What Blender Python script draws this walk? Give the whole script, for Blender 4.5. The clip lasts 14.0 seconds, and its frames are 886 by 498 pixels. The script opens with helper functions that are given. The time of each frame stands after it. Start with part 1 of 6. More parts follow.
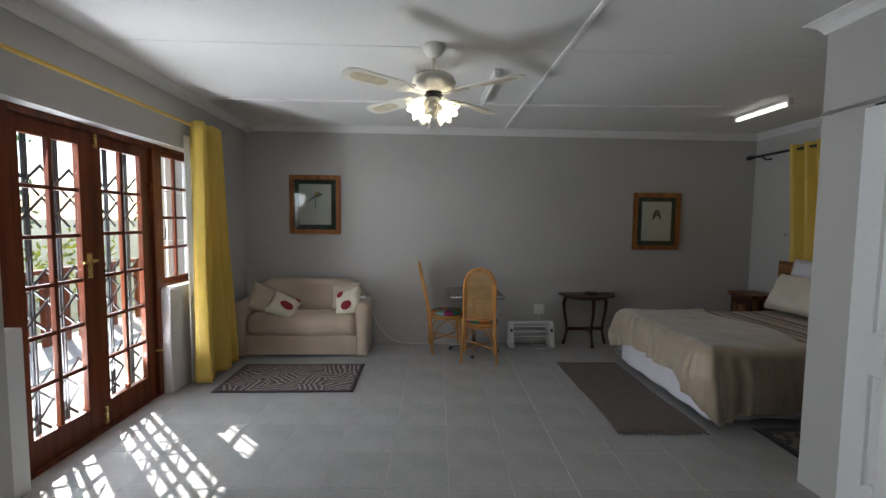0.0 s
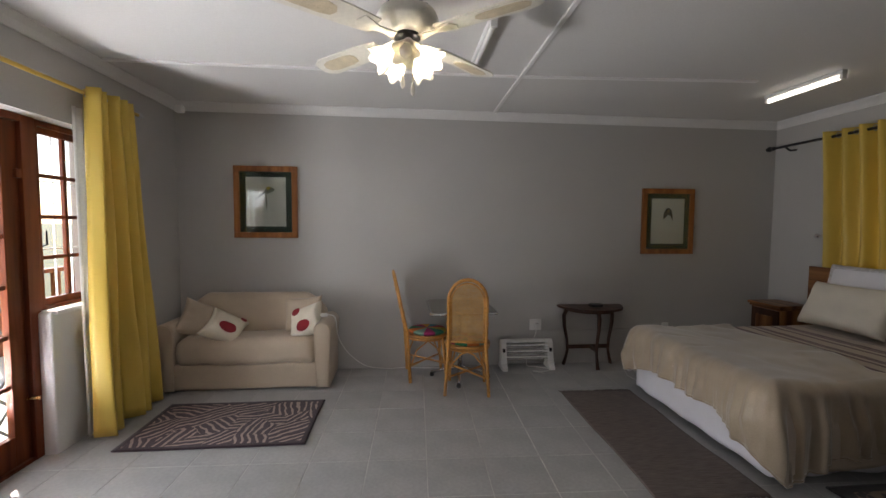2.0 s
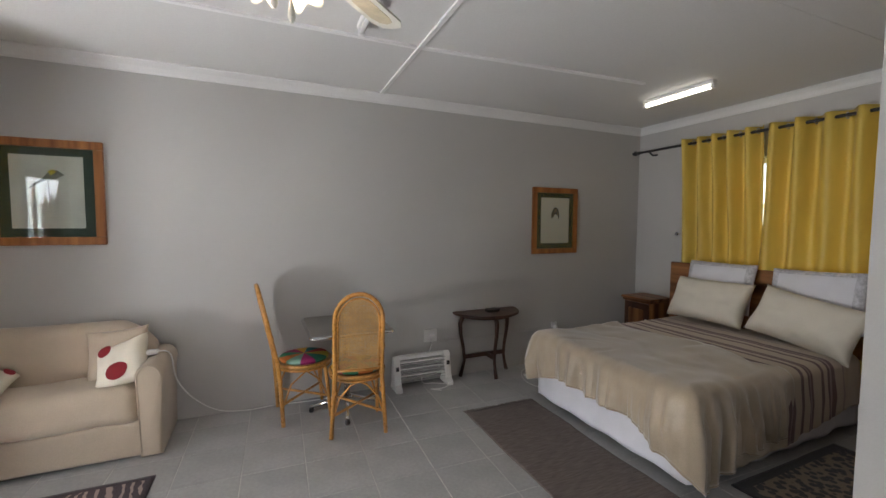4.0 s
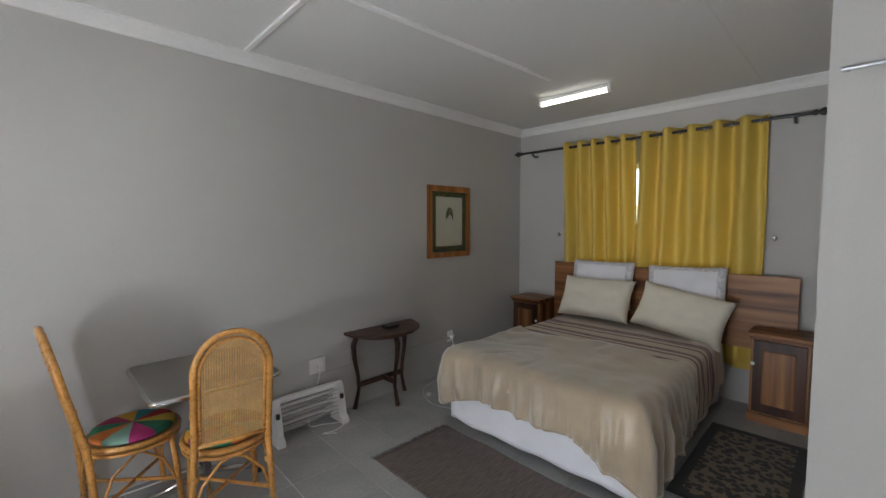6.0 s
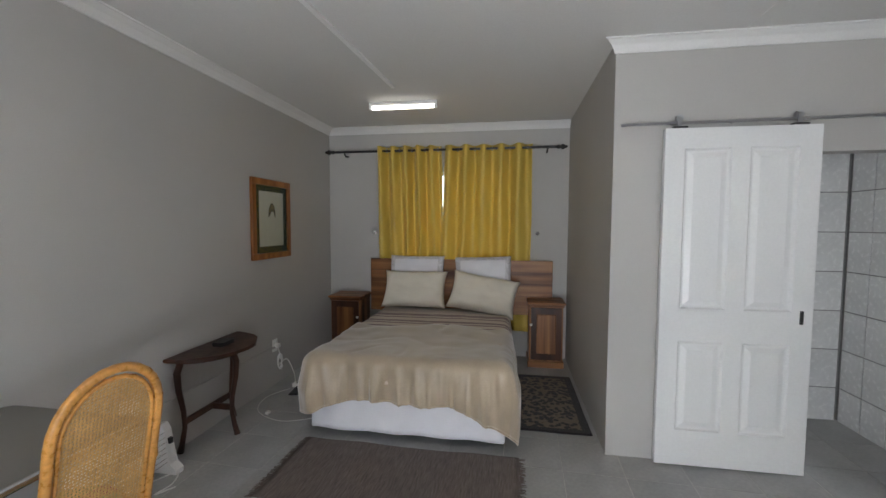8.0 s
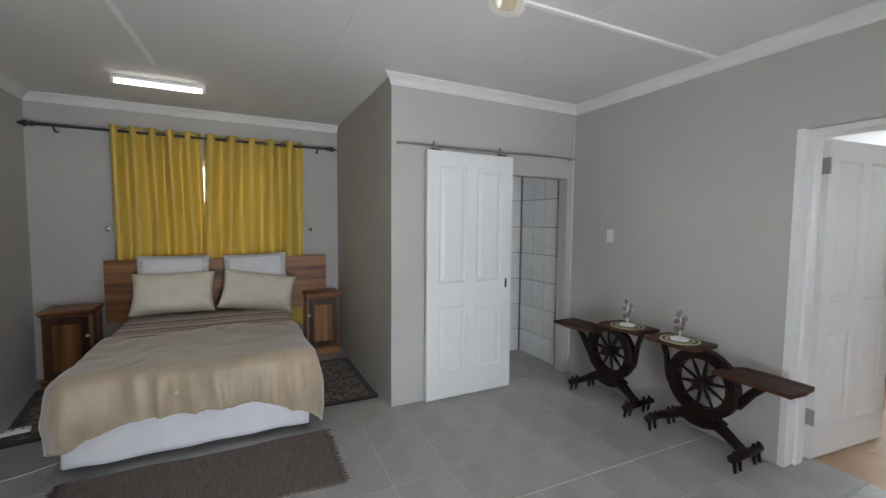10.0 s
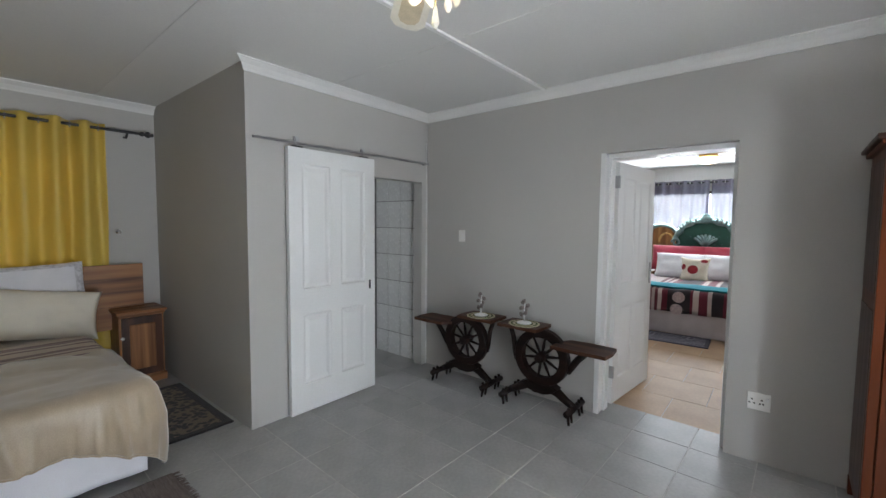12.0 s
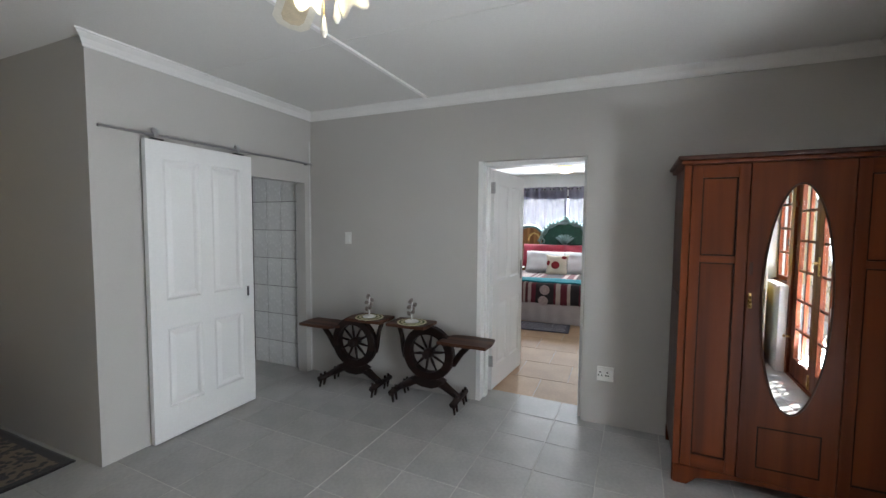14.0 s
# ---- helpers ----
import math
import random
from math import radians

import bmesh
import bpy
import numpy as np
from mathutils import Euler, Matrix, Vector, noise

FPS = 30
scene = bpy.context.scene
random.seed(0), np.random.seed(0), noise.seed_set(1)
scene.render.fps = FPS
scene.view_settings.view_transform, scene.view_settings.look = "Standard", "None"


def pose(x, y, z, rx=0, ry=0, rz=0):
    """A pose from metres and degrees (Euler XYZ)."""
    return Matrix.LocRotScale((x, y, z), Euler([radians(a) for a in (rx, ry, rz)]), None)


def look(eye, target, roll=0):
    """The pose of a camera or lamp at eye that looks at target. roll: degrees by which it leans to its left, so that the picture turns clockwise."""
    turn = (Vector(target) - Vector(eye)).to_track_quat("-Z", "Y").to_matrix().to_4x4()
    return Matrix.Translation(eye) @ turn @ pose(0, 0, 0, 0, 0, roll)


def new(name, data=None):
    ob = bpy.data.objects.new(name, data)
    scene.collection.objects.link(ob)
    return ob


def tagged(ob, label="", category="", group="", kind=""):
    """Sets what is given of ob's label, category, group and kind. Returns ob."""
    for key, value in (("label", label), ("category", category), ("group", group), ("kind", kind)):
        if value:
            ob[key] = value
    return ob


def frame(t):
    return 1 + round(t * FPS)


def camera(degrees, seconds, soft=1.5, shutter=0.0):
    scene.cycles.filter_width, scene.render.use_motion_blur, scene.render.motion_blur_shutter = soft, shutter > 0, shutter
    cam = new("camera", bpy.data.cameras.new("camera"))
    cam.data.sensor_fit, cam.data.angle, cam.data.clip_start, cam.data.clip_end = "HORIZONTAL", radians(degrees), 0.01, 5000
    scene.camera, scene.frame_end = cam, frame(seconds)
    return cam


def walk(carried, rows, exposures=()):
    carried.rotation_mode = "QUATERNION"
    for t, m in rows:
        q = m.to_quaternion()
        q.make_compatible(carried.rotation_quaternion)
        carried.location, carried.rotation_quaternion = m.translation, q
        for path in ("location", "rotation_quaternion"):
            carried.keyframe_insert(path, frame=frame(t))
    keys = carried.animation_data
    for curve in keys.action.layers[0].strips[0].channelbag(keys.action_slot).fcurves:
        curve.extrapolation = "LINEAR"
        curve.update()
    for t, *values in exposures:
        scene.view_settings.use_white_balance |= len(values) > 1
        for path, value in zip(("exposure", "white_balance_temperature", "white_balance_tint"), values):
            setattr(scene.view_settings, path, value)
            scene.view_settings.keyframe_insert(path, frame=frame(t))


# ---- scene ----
cam = camera(94.7, 14.0)
PATH = [
    (0, (0.054, -0.097, 1.503), (0.151, 1.896, 1.372), 0.6),
    (0.5, (0.073, 0.056, 1.489), (0.171, 2.049, 1.362), 0.6),
    (1, (0.064, 0.263, 1.489), (0.172, 2.256, 1.361), 0.5),
    (1.5, (0.069, 0.468, 1.489), (0.196, 2.46, 1.365), 0.5),
    (2, (0.093, 0.698, 1.481), (0.291, 2.685, 1.365), 0.4),
    (2.5, (0.099, 0.872, 1.485), (0.417, 2.843, 1.369), 0.4),
    (3, (0.05, 1.031, 1.5), (0.538, 2.966, 1.377), 0.4),
    (5.5, (0.049, 1.816, 1.506), (1.301, 3.371, 1.387), -0.0),
    (6, (0.012, 2.026, 1.521), (1.424, 3.437, 1.397), -0.0),
    (6.5, (0.009, 2.22, 1.512), (1.614, 3.407, 1.384), -0.0),
    (7, (-0.092, 2.425, 1.506), (1.681, 3.342, 1.378), -0.0),
    (9.5, (-0.808, 3.089, 1.488), (1.094, 2.482, 1.371), 0.5),
    (10, (-0.793, 3.195, 1.494), (0.991, 2.3, 1.366), 0.5),
    (10.5, (-0.778, 3.291, 1.519), (0.858, 2.147, 1.391), 0.5),
    (11, (-0.723, 3.357, 1.522), (0.76, 2.021, 1.392), 0.5),
    (11.5, (-0.671, 3.417, 1.525), (0.698, 1.965, 1.395), 0.5),
    (12, (-0.629, 3.458, 1.524), (0.642, 1.919, 1.393), 0.5),
    (12.5, (-0.603, 3.486, 1.521), (0.544, 1.852, 1.395), 0.5),
    (13, (-0.605, 3.499, 1.54), (0.411, 1.781, 1.415), 0.5),
    (13.5, (-0.627, 3.51, 1.54), (0.276, 1.73, 1.415), 0.5),
    (14, (-0.649, 3.525, 1.537), (0.147, 1.694, 1.414), 0.5),
]
EXPOSURES = [(0, 1.14, 6150, 11), (0.5, 0.99, 6250, 12), (1, 0.97, 6400, 14), (2, 1.34, 6600, 16), (3, 1.74, 6600, 16), (5.5, 2.0, 6230, 11), (7, 2.0, 6270, 12),
             (9.5, 2.08, 6200, 11), (12, 1.94, 6100, 10), (14, 1.92, 6150, 10)]
walk(cam, [(t, look(eye, target, roll)) for t, eye, target, roll in PATH], EXPOSURES)

# ---- world and sun ----
SUN = Vector((0.8, -0.77, -1.0)).normalized()
world = bpy.data.worlds.new("sky")
scene.world = world
world.use_nodes = True
wn = world.node_tree.nodes
sky = wn.new("ShaderNodeTexSky")
sky.sky_type, sky.sun_disc = "NISHITA", False
sky.sun_elevation = math.asin(-SUN.z)
sky.sun_rotation = math.atan2(-SUN.x, -SUN.y)
wn["Background"].inputs["Strength"].default_value = 0.15
world.node_tree.links.new(sky.outputs[0], wn["Background"].inputs["Color"])
sun = new("sun", bpy.data.lights.new("sun", "SUN"))
sun.data.energy, sun.data.angle, sun.data.color = 5.0, radians(0.5), (1.0, 0.95, 0.86)
sun.matrix_world = look((-8, 8, 10), Vector((-8, 8, 10)) + SUN)


def window_light(name, eye, target, w, h, power, color=(0.93, 0.97, 1.0)):
    """An area lamp for sky light or bounced sunlight that enters by an opening."""
    ob = new(name, bpy.data.lights.new(name, "AREA"))
    ob.data.shape, ob.data.size, ob.data.size_y = "RECTANGLE", w, h
    ob.data.energy, ob.data.color = power, color
    ob.matrix_world = look(eye, target)
    return ob


window_light("door_daylight", (-2.46, 2.95, 1.15), (0, 3.4, 0.6), 1.7, 1.7, 23, (0.88, 0.95, 1.0))
# added lamp, aimed up: stands in for sun bounced off the paving
window_light("paving_glare", (-2.62, 2.72, 0.35), (-1.5, 2.1, 2.35), 1.05, 0.5, 62, (0.95, 0.97, 1.0))
window_light("bedroom_daylight", (0.4, -4.98, 1.6), (0.4, 0, 1.1), 1.9, 0.9, 38)
window_light("curtain_daylight", (4.33, 3.4, 1.55), (0, 3.4, 1.5), 1.5, 1.0, 1.8)
# fill lamp in an added, unseen window, to brighten the bathroom tiles
window_light("bathroom_fill", (4.25, 1.62, 1.72), (2.6, 0.4, 0.9), 0.5, 0.6, 5)


# ---- materials ----
def nodes_of(m):
    return m.node_tree.nodes, m.node_tree.links, m.node_tree.nodes["Principled BSDF"]


def mat(name, color, rough=0.6, vary=0.12, big=1.2, fine=60.0, bump=0.0, metal=0.0, stretch=(1, 1, 1), sheen=0.0, island=False,
        each=0.0, trans=0.0, coat=0.0):
    """A surface with large stains and fine grain; each: how far the pieces differ."""
    m = bpy.data.materials.new(name)
    m.use_nodes = True
    n, l, b = nodes_of(m)
    co = n.new("ShaderNodeTexCoord")
    mp = n.new("ShaderNodeMapping")
    mp.inputs["Scale"].default_value = stretch
    l.new(co.outputs["Object"], mp.inputs["Vector"])
    last = None
    for scale, amount, detail in ((big, vary, 3), (fine, vary * 0.7, 2)):
        t = n.new("ShaderNodeTexNoise")
        t.inputs["Scale"].default_value, t.inputs["Detail"].default_value = scale, detail
        l.new(mp.outputs[0], t.inputs["Vector"])
        r = n.new("ShaderNodeMapRange")
        r.inputs["From Min"].default_value, r.inputs["From Max"].default_value = 0.3, 0.7
        r.inputs["To Min"].default_value, r.inputs["To Max"].default_value = 1 - amount, 1 + amount
        l.new(t.outputs[0], r.inputs["Value"])
        if last:
            q = n.new("ShaderNodeMath")
            q.operation = "MULTIPLY"
            l.new(last, q.inputs[0]), l.new(r.outputs[0], q.inputs[1])
            last = q.outputs[0]
        else:
            last = r.outputs[0]
        grain = t
    if each:
        if island:
            src = n.new("ShaderNodeNewGeometry").outputs["Random Per Island"]
        else:
            src = n.new("ShaderNodeObjectInfo").outputs["Random"]
        r = n.new("ShaderNodeMapRange")
        r.inputs["To Min"].default_value, r.inputs["To Max"].default_value = 1 - each, 1 + each
        l.new(src, r.inputs["Value"])
        q = n.new("ShaderNodeMath")
        q.operation = "MULTIPLY"
        l.new(last, q.inputs[0]), l.new(r.outputs[0], q.inputs[1])
        last = q.outputs[0]
    mix = n.new("ShaderNodeVectorMath")
    mix.operation = "SCALE"
    mix.inputs[0].default_value = color
    l.new(last, mix.inputs["Scale"])
    l.new(mix.outputs[0], b.inputs["Base Color"])
    rr = n.new("ShaderNodeMapRange")
    rr.inputs["To Min"].default_value, rr.inputs["To Max"].default_value = max(rough - 0.12, 0.03), min(rough + 0.12, 1)
    l.new(grain.outputs[0], rr.inputs["Value"])
    l.new(rr.outputs[0], b.inputs["Roughness"])
    b.inputs["Metallic"].default_value = metal
    b.inputs["Sheen Weight"].default_value = sheen
    b.inputs["Coat Weight"].default_value = coat
    if bump:
        bp = n.new("ShaderNodeBump")
        bp.inputs["Strength"].default_value, bp.inputs["Distance"].default_value = bump, 0.004
        l.new(grain.outputs[0], bp.inputs["Height"])
        l.new(bp.outputs[0], b.inputs["Normal"])
    if trans:
        tr = n.new("ShaderNodeBsdfTranslucent")
        l.new(mix.outputs[0], tr.inputs["Color"])
        ms = n.new("ShaderNodeMixShader")
        ms.inputs[0].default_value = trans
        l.new(b.outputs[0], ms.inputs[1]), l.new(tr.outputs[0], ms.inputs[2])
        l.new(ms.outputs[0], n["Material Output"].inputs["Surface"])
    return m


def wood(name, dark, light, rough=0.35, axis=2, scale=9.0, coat=0.0, spec=0.3):
    """Wood with grain that runs along one axis of the piece."""
    m = mat(name, light, rough, coat=coat)
    n, l, b = nodes_of(m)
    co = n.new("ShaderNodeTexCoord")
    mp = n.new("ShaderNodeMapping")
    s = [scale, scale, scale]
    s[axis] = scale * 0.05
    mp.inputs["Scale"].default_value = s
    l.new(co.outputs["Object"], mp.inputs["Vector"])
    t = n.new("ShaderNodeTexNoise")
    t.inputs["Scale"].default_value, t.inputs["Detail"].default_value, t.inputs["Distortion"].default_value = 1.6, 4, 0.3
    l.new(mp.outputs[0], t.inputs["Vector"])
    r = n.new("ShaderNodeValToRGB")
    r.color_ramp.elements[0].position, r.color_ramp.elements[0].color = 0.33, (*dark, 1)
    r.color_ramp.elements[1].position, r.color_ramp.elements[1].color = 0.66, (*light, 1)
    l.new(t.outputs[0], r.inputs[0])
    l.new(r.outputs[0], b.inputs["Base Color"])
    b.inputs["Specular IOR Level"].default_value = spec
    gl = n.new("ShaderNodeMapRange")
    gl.inputs["To Min"].default_value, gl.inputs["To Max"].default_value = rough + 0.08, max(rough - 0.06, 0.05)
    l.new(t.outputs[0], gl.inputs["Value"]), l.new(gl.outputs[0], b.inputs["Roughness"])
    bp = n.new("ShaderNodeBump")
    bp.inputs["Strength"].default_value, bp.inputs["Distance"].default_value = 0.08, 0.001
    l.new(t.outputs[0], bp.inputs["Height"])
    l.new(bp.outputs[0], b.inputs["Normal"])
    return m


def glow(name, color, strength):
    m = bpy.data.materials.new(name)
    m.use_nodes = True
    _, _, b = nodes_of(m)
    b.inputs["Base Color"].default_value = (0.8, 0.8, 0.78, 1)
    b.inputs["Emission Color"].default_value = (*color, 1)
    b.inputs["Emission Strength"].default_value = strength
    return m


def glass(name, rough=0.0):
    """Thin pane: lets light through, with a faint mirror gloss."""
    m = bpy.data.materials.new(name)
    m.use_nodes = True
    n, l, _ = nodes_of(m)
    a, g, x = n.new("ShaderNodeBsdfTransparent"), n.new("ShaderNodeBsdfGlossy"), n.new("ShaderNodeMixShader")
    lw, pw, ma = n.new("ShaderNodeLayerWeight"), n.new("ShaderNodeMath"), n.new("ShaderNodeMath")
    pw.operation, pw.inputs[1].default_value = "POWER", 5.0
    ma.operation, ma.inputs[1].default_value, ma.inputs[2].default_value = "MULTIPLY_ADD", 0.9, 0.04
    l.new(lw.outputs["Facing"], pw.inputs[0]), l.new(pw.outputs[0], ma.inputs[0])
    a.inputs[0].default_value = (0.96, 0.98, 0.97, 1)
    g.inputs["Roughness"].default_value = rough
    l.new(ma.outputs[0], x.inputs[0]), l.new(a.outputs[0], x.inputs[1]), l.new(g.outputs[0], x.inputs[2])
    l.new(x.outputs[0], n["Material Output"].inputs["Surface"])
    return m


WALL = mat("wall_paint", (0.475, 0.460, 0.435), 0.75, 0.035, 0.8, 180, 0.12)
WHITEWALL = mat("white_plaster", (0.74, 0.74, 0.73), 0.7, 0.05, 1.5, 120, 0.12)
CEIL = mat("ceiling_board", (0.68, 0.67, 0.645), 0.8, 0.035, 0.5, 90, 0.05)
STRIPWHITE = mat("white_cover_strip", (0.84, 0.83, 0.81), 0.5, 0.03, 2, 60)
CORNICE = mat("cornice_plaster", (0.74, 0.73, 0.71), 0.7, 0.03, 2, 80)
TILE = mat("grey_floor_tile", (0.40, 0.395, 0.385), 0.42, 0.10, 3.5, 45, 0.04, each=0.035)
GROUT = mat("floor_grout", (0.52, 0.51, 0.48), 0.9, 0.2, 2.0, 90)
TAN = mat("tan_floor_tile", (0.48, 0.33, 0.21), 0.55, 0.10, 3, 40, each=0.05)
nodes_of(TILE)[2].inputs["Specular IOR Level"].default_value = 0.27
nodes_of(TAN)[2].inputs["Specular IOR Level"].default_value = 0.25
BTILE = mat("white_wall_tile", (0.68, 0.68, 0.67), 0.25, 0.06, 3, 30, each=0.03)
BGROUT = mat("dark_grout", (0.21, 0.205, 0.20), 0.9, 0.2)
MERANTI = wood("red_meranti", (0.075, 0.016, 0.006), (0.19, 0.045, 0.016), 0.36, 2, spec=0.2)
DOORWHITE = mat("white_gloss_paint", (0.80, 0.80, 0.79), 0.35, 0.025, 1.5, 60, 0.03)
GLASS = glass("pane_glass")
IRON = mat("black_iron", (0.03, 0.03, 0.032), 0.5, 0.2, 5, 80, metal=0.4)
GOLDROD = mat("gold_painted_rod", (0.62, 0.42, 0.10), 0.45, 0.04, 6, 12, metal=0.5)
BRASS = mat("brass", (0.72, 0.52, 0.2), 0.28, 0.1, 8, 90, metal=1.0)
CHROME = mat("chrome", (0.78, 0.78, 0.78), 0.15, 0.05, 8, 90, metal=1.0)
STEEL = mat("brushed_steel", (0.45, 0.45, 0.46), 0.35, 0.08, 8, 90, metal=1.0)
PLASTIC = mat("white_plastic", (0.78, 0.77, 0.74), 0.4, 0.03, 4, 60)
BLACK = mat("black_plastic", (0.02, 0.02, 0.02), 0.4, 0.1)
YELLOW = mat("yellow_satin", (0.76, 0.555, 0.105), 0.46, 0.04, 3, 20, 0.0, stretch=(1, 1, 0.15), sheen=0.2, trans=0.2)
nodes_of(YELLOW)[2].inputs["Specular IOR Level"].default_value = 0.6
nodes_of(YELLOW)[2].inputs["Sheen Roughness"].default_value = 0.3
SHEER = mat("white_lining", (0.8, 0.79, 0.76), 0.8, 0.05, trans=0.4)
BEIGE = mat("beige_sofa_fabric", (0.50, 0.405, 0.30), 0.9, 0.08, 4, 220, 0.25, sheen=0.3)
VELVET = mat("beige_velvet_throw", (0.40, 0.315, 0.215), 0.42, 0.13, 3.5, 200, 0.05, sheen=0.9)
CREAM = mat("cream_pillow_cotton", (0.72, 0.66, 0.55), 0.9, 0.05, 6, 240, 0.2)
LINEN = mat("white_linen", (0.78, 0.77, 0.80), 0.9, 0.04, 6, 240, 0.2)
RATTAN = mat("golden_rattan", (0.52, 0.245, 0.055), 0.3, 0.22, 7, 60, 0.1, coat=0.4)
CANE = mat("woven_cane", (0.50, 0.30, 0.11), 0.5, 0.2, 9, 120, each=0.12, island=True)
DARKWOOD = wood("dark_stained_wood", (0.028, 0.011, 0.007), (0.075, 0.03, 0.017), 0.35, 2)
WHEELWOOD = wood("dark_carved_wood", (0.006, 0.0035, 0.003), (0.017, 0.0075, 0.0055), 0.45, 0, spec=0.18)
PLANKTOP = wood("brown_plank_wood", (0.03, 0.012, 0.007), (0.09, 0.037, 0.019), 0.5, 0, spec=0.2)
KIAAT = wood("kiaat_wood_across", (0.085, 0.028, 0.010), (0.36, 0.165, 0.065), 0.4, 1, 8)
KIAATV = wood("kiaat_wood_upright", (0.085, 0.028, 0.010), (0.36, 0.165, 0.065), 0.35, 2, 8)
WARDWOOD = wood("red_brown_veneer", (0.062, 0.013, 0.004), (0.14, 0.034, 0.009), 0.34, 2, 6, spec=0.25)
WARDRAIL = wood("red_brown_veneer_across", (0.062, 0.013, 0.004), (0.14, 0.034, 0.009), 0.34, 0, 6, spec=0.25)
# near-black colour that paints the shadow along the wardrobe's panel edges
EDGESHADE = wood("panel_edge_shadow", (0.010, 0.004, 0.003), (0.022, 0.008, 0.005), 0.5, 2, spec=0.15)
FRAMEWOOD = wood("orange_pine_frame", (0.20, 0.07, 0.02), (0.42, 0.17, 0.05), 0.35, 2, 12)
PALECANE = mat("pale_cane_print", (0.56, 0.48, 0.33), 0.6, 0.12, 20, 160)
FANPAINT = mat("cream_fan_paint", (0.72, 0.69, 0.60), 0.4, 0.06, 5, 60)


# ---- shaping helpers ----
def bx(bm, x0, y0, z0, x1, y1, z1, bevel=0.0):
    """A box from corner to corner, with rounded edges if asked."""
    m = Matrix.LocRotScale(((x0 + x1) / 2, (y0 + y1) / 2, (z0 + z1) / 2), None, (abs(x1 - x0), abs(y1 - y0), abs(z1 - z0)))
    g = bmesh.ops.create_cube(bm, size=1, matrix=m)
    if bevel:
        es = list({e for v in g["verts"] for e in v.link_edges})
        bmesh.ops.bevel(bm, geom=es, offset=bevel, segments=2, profile=0.5, affect="EDGES")
    return bm


def box(x0, y0, z0, x1, y1, z1, bevel=0.0):
    return bx(bmesh.new(), x0, y0, z0, x1, y1, z1, bevel)


def sweep(bm, pts, r, n=8, closed=False, flat=1.0):
    """A rod along points; r is one radius or one for each point."""
    pts = [Vector(p) for p in pts]
    k = len(pts)
    rs = r if isinstance(r, (list, tuple)) else [r] * k
    rings, up = [], None
    for i, p in enumerate(pts):
        a = pts[i - 1] if (i or closed) else p
        b = pts[(i + 1) % k] if (i < k - 1 or closed) else p
        d = (b - a).normalized()
        if up is None:
            up = Vector((0, 0, 1)) if abs(d.z) < 0.9 else Vector((1, 0, 0))
        s = d.cross(up)
        s = s.normalized() if s.length > 1e-5 else d.orthogonal().normalized()
        up = s.cross(d).normalized()
        rings.append([bm.verts.new(p + (s * math.cos(q) + up * math.sin(q) * flat) * rs[i]) for q in [2 * math.pi * j / n for j in range(n)]])
    for i in range(k if closed else k - 1):
        A, B = rings[i], rings[(i + 1) % k]
        for j in range(n):
            bm.faces.new((A[j], A[(j + 1) % n], B[(j + 1) % n], B[j]))
    if not closed:
        bm.faces.new(rings[0][::-1]), bm.faces.new(rings[-1])
    return bm


def rod(pts, r, n=8, closed=False, flat=1.0):
    return sweep(bmesh.new(), pts, r, n, closed, flat)


def lathe(profile, n=24, bm=None, m=None):
    """Turned shape from (radius, height) pairs."""
    bm = bm or bmesh.new()
    m = m or Matrix()
    rings = [[bm.verts.new(m @ Vector((max(r, 1e-4) * math.cos(2 * math.pi * j / n), max(r, 1e-4) * math.sin(2 * math.pi * j / n), z))) for j in range(n)] for r, z in profile]
    for A, B in zip(rings, rings[1:]):
        for j in range(n):
            bm.faces.new((A[j], A[(j + 1) % n], B[(j + 1) % n], B[j]))
    bm.faces.new(rings[0][::-1]), bm.faces.new(rings[-1])
    return bm


def slab(poly, a, b, axis="z", bm=None, bevel=0.0):
    """A flat outline given thickness from a to b along an axis."""
    bm = bm or bmesh.new()
    put = {"z": lambda u, v, w: (u, v, w), "y": lambda u, v, w: (u, w, v), "x": lambda u, v, w: (w, u, v)}[axis]
    A = [bm.verts.new(put(u, v, a)) for u, v in poly]
    B = [bm.verts.new(put(u, v, b)) for u, v in poly]
    k = len(poly)
    fs = [bm.faces.new(A[::-1]), bm.faces.new(B)]
    for i in range(k):
        fs.append(bm.faces.new((A[i], A[(i + 1) % k], B[(i + 1) % k], B[i])))
    if bevel:
        es = list({e for e in fs[0].edges} | {e for e in fs[1].edges})
        bmesh.ops.bevel(bm, geom=es, offset=bevel, segments=2, profile=0.5, affect="EDGES")
    return bm


def sheet(nu, nv, f, bm=None, closed_u=False):
    """A surface from a function of two numbers in 0..1."""
    bm = bm or bmesh.new()
    V = [[bm.verts.new(f(i / nu, j / nv)) for j in range(nv + 1)] for i in range(nu + (0 if closed_u else 1))]
    for i in range(nu):
        A, B = V[i], V[(i + 1) % len(V)]
        for j in range(nv):
            bm.faces.new((A[j], B[j], B[j + 1], A[j + 1]))
    return bm


def mesh_of(name, bm, material, smooth=False):
    bmesh.ops.recalc_face_normals(bm, faces=bm.faces)
    me = bpy.data.meshes.new(name)
    bm.to_mesh(me)
    bm.free()
    for m in material if isinstance(material, (list, tuple)) else [material]:
        me.materials.append(m)
    if smooth:
        me.shade_smooth()
    return me


def part(name, bm, material, parent, label="", smooth=False, at=None):
    ob = new(name, mesh_of(name, bm, material, smooth))
    ob.parent = parent
    if at is not None:
        ob.matrix_local = at
    if label:
        tagged(ob, label)
    return ob


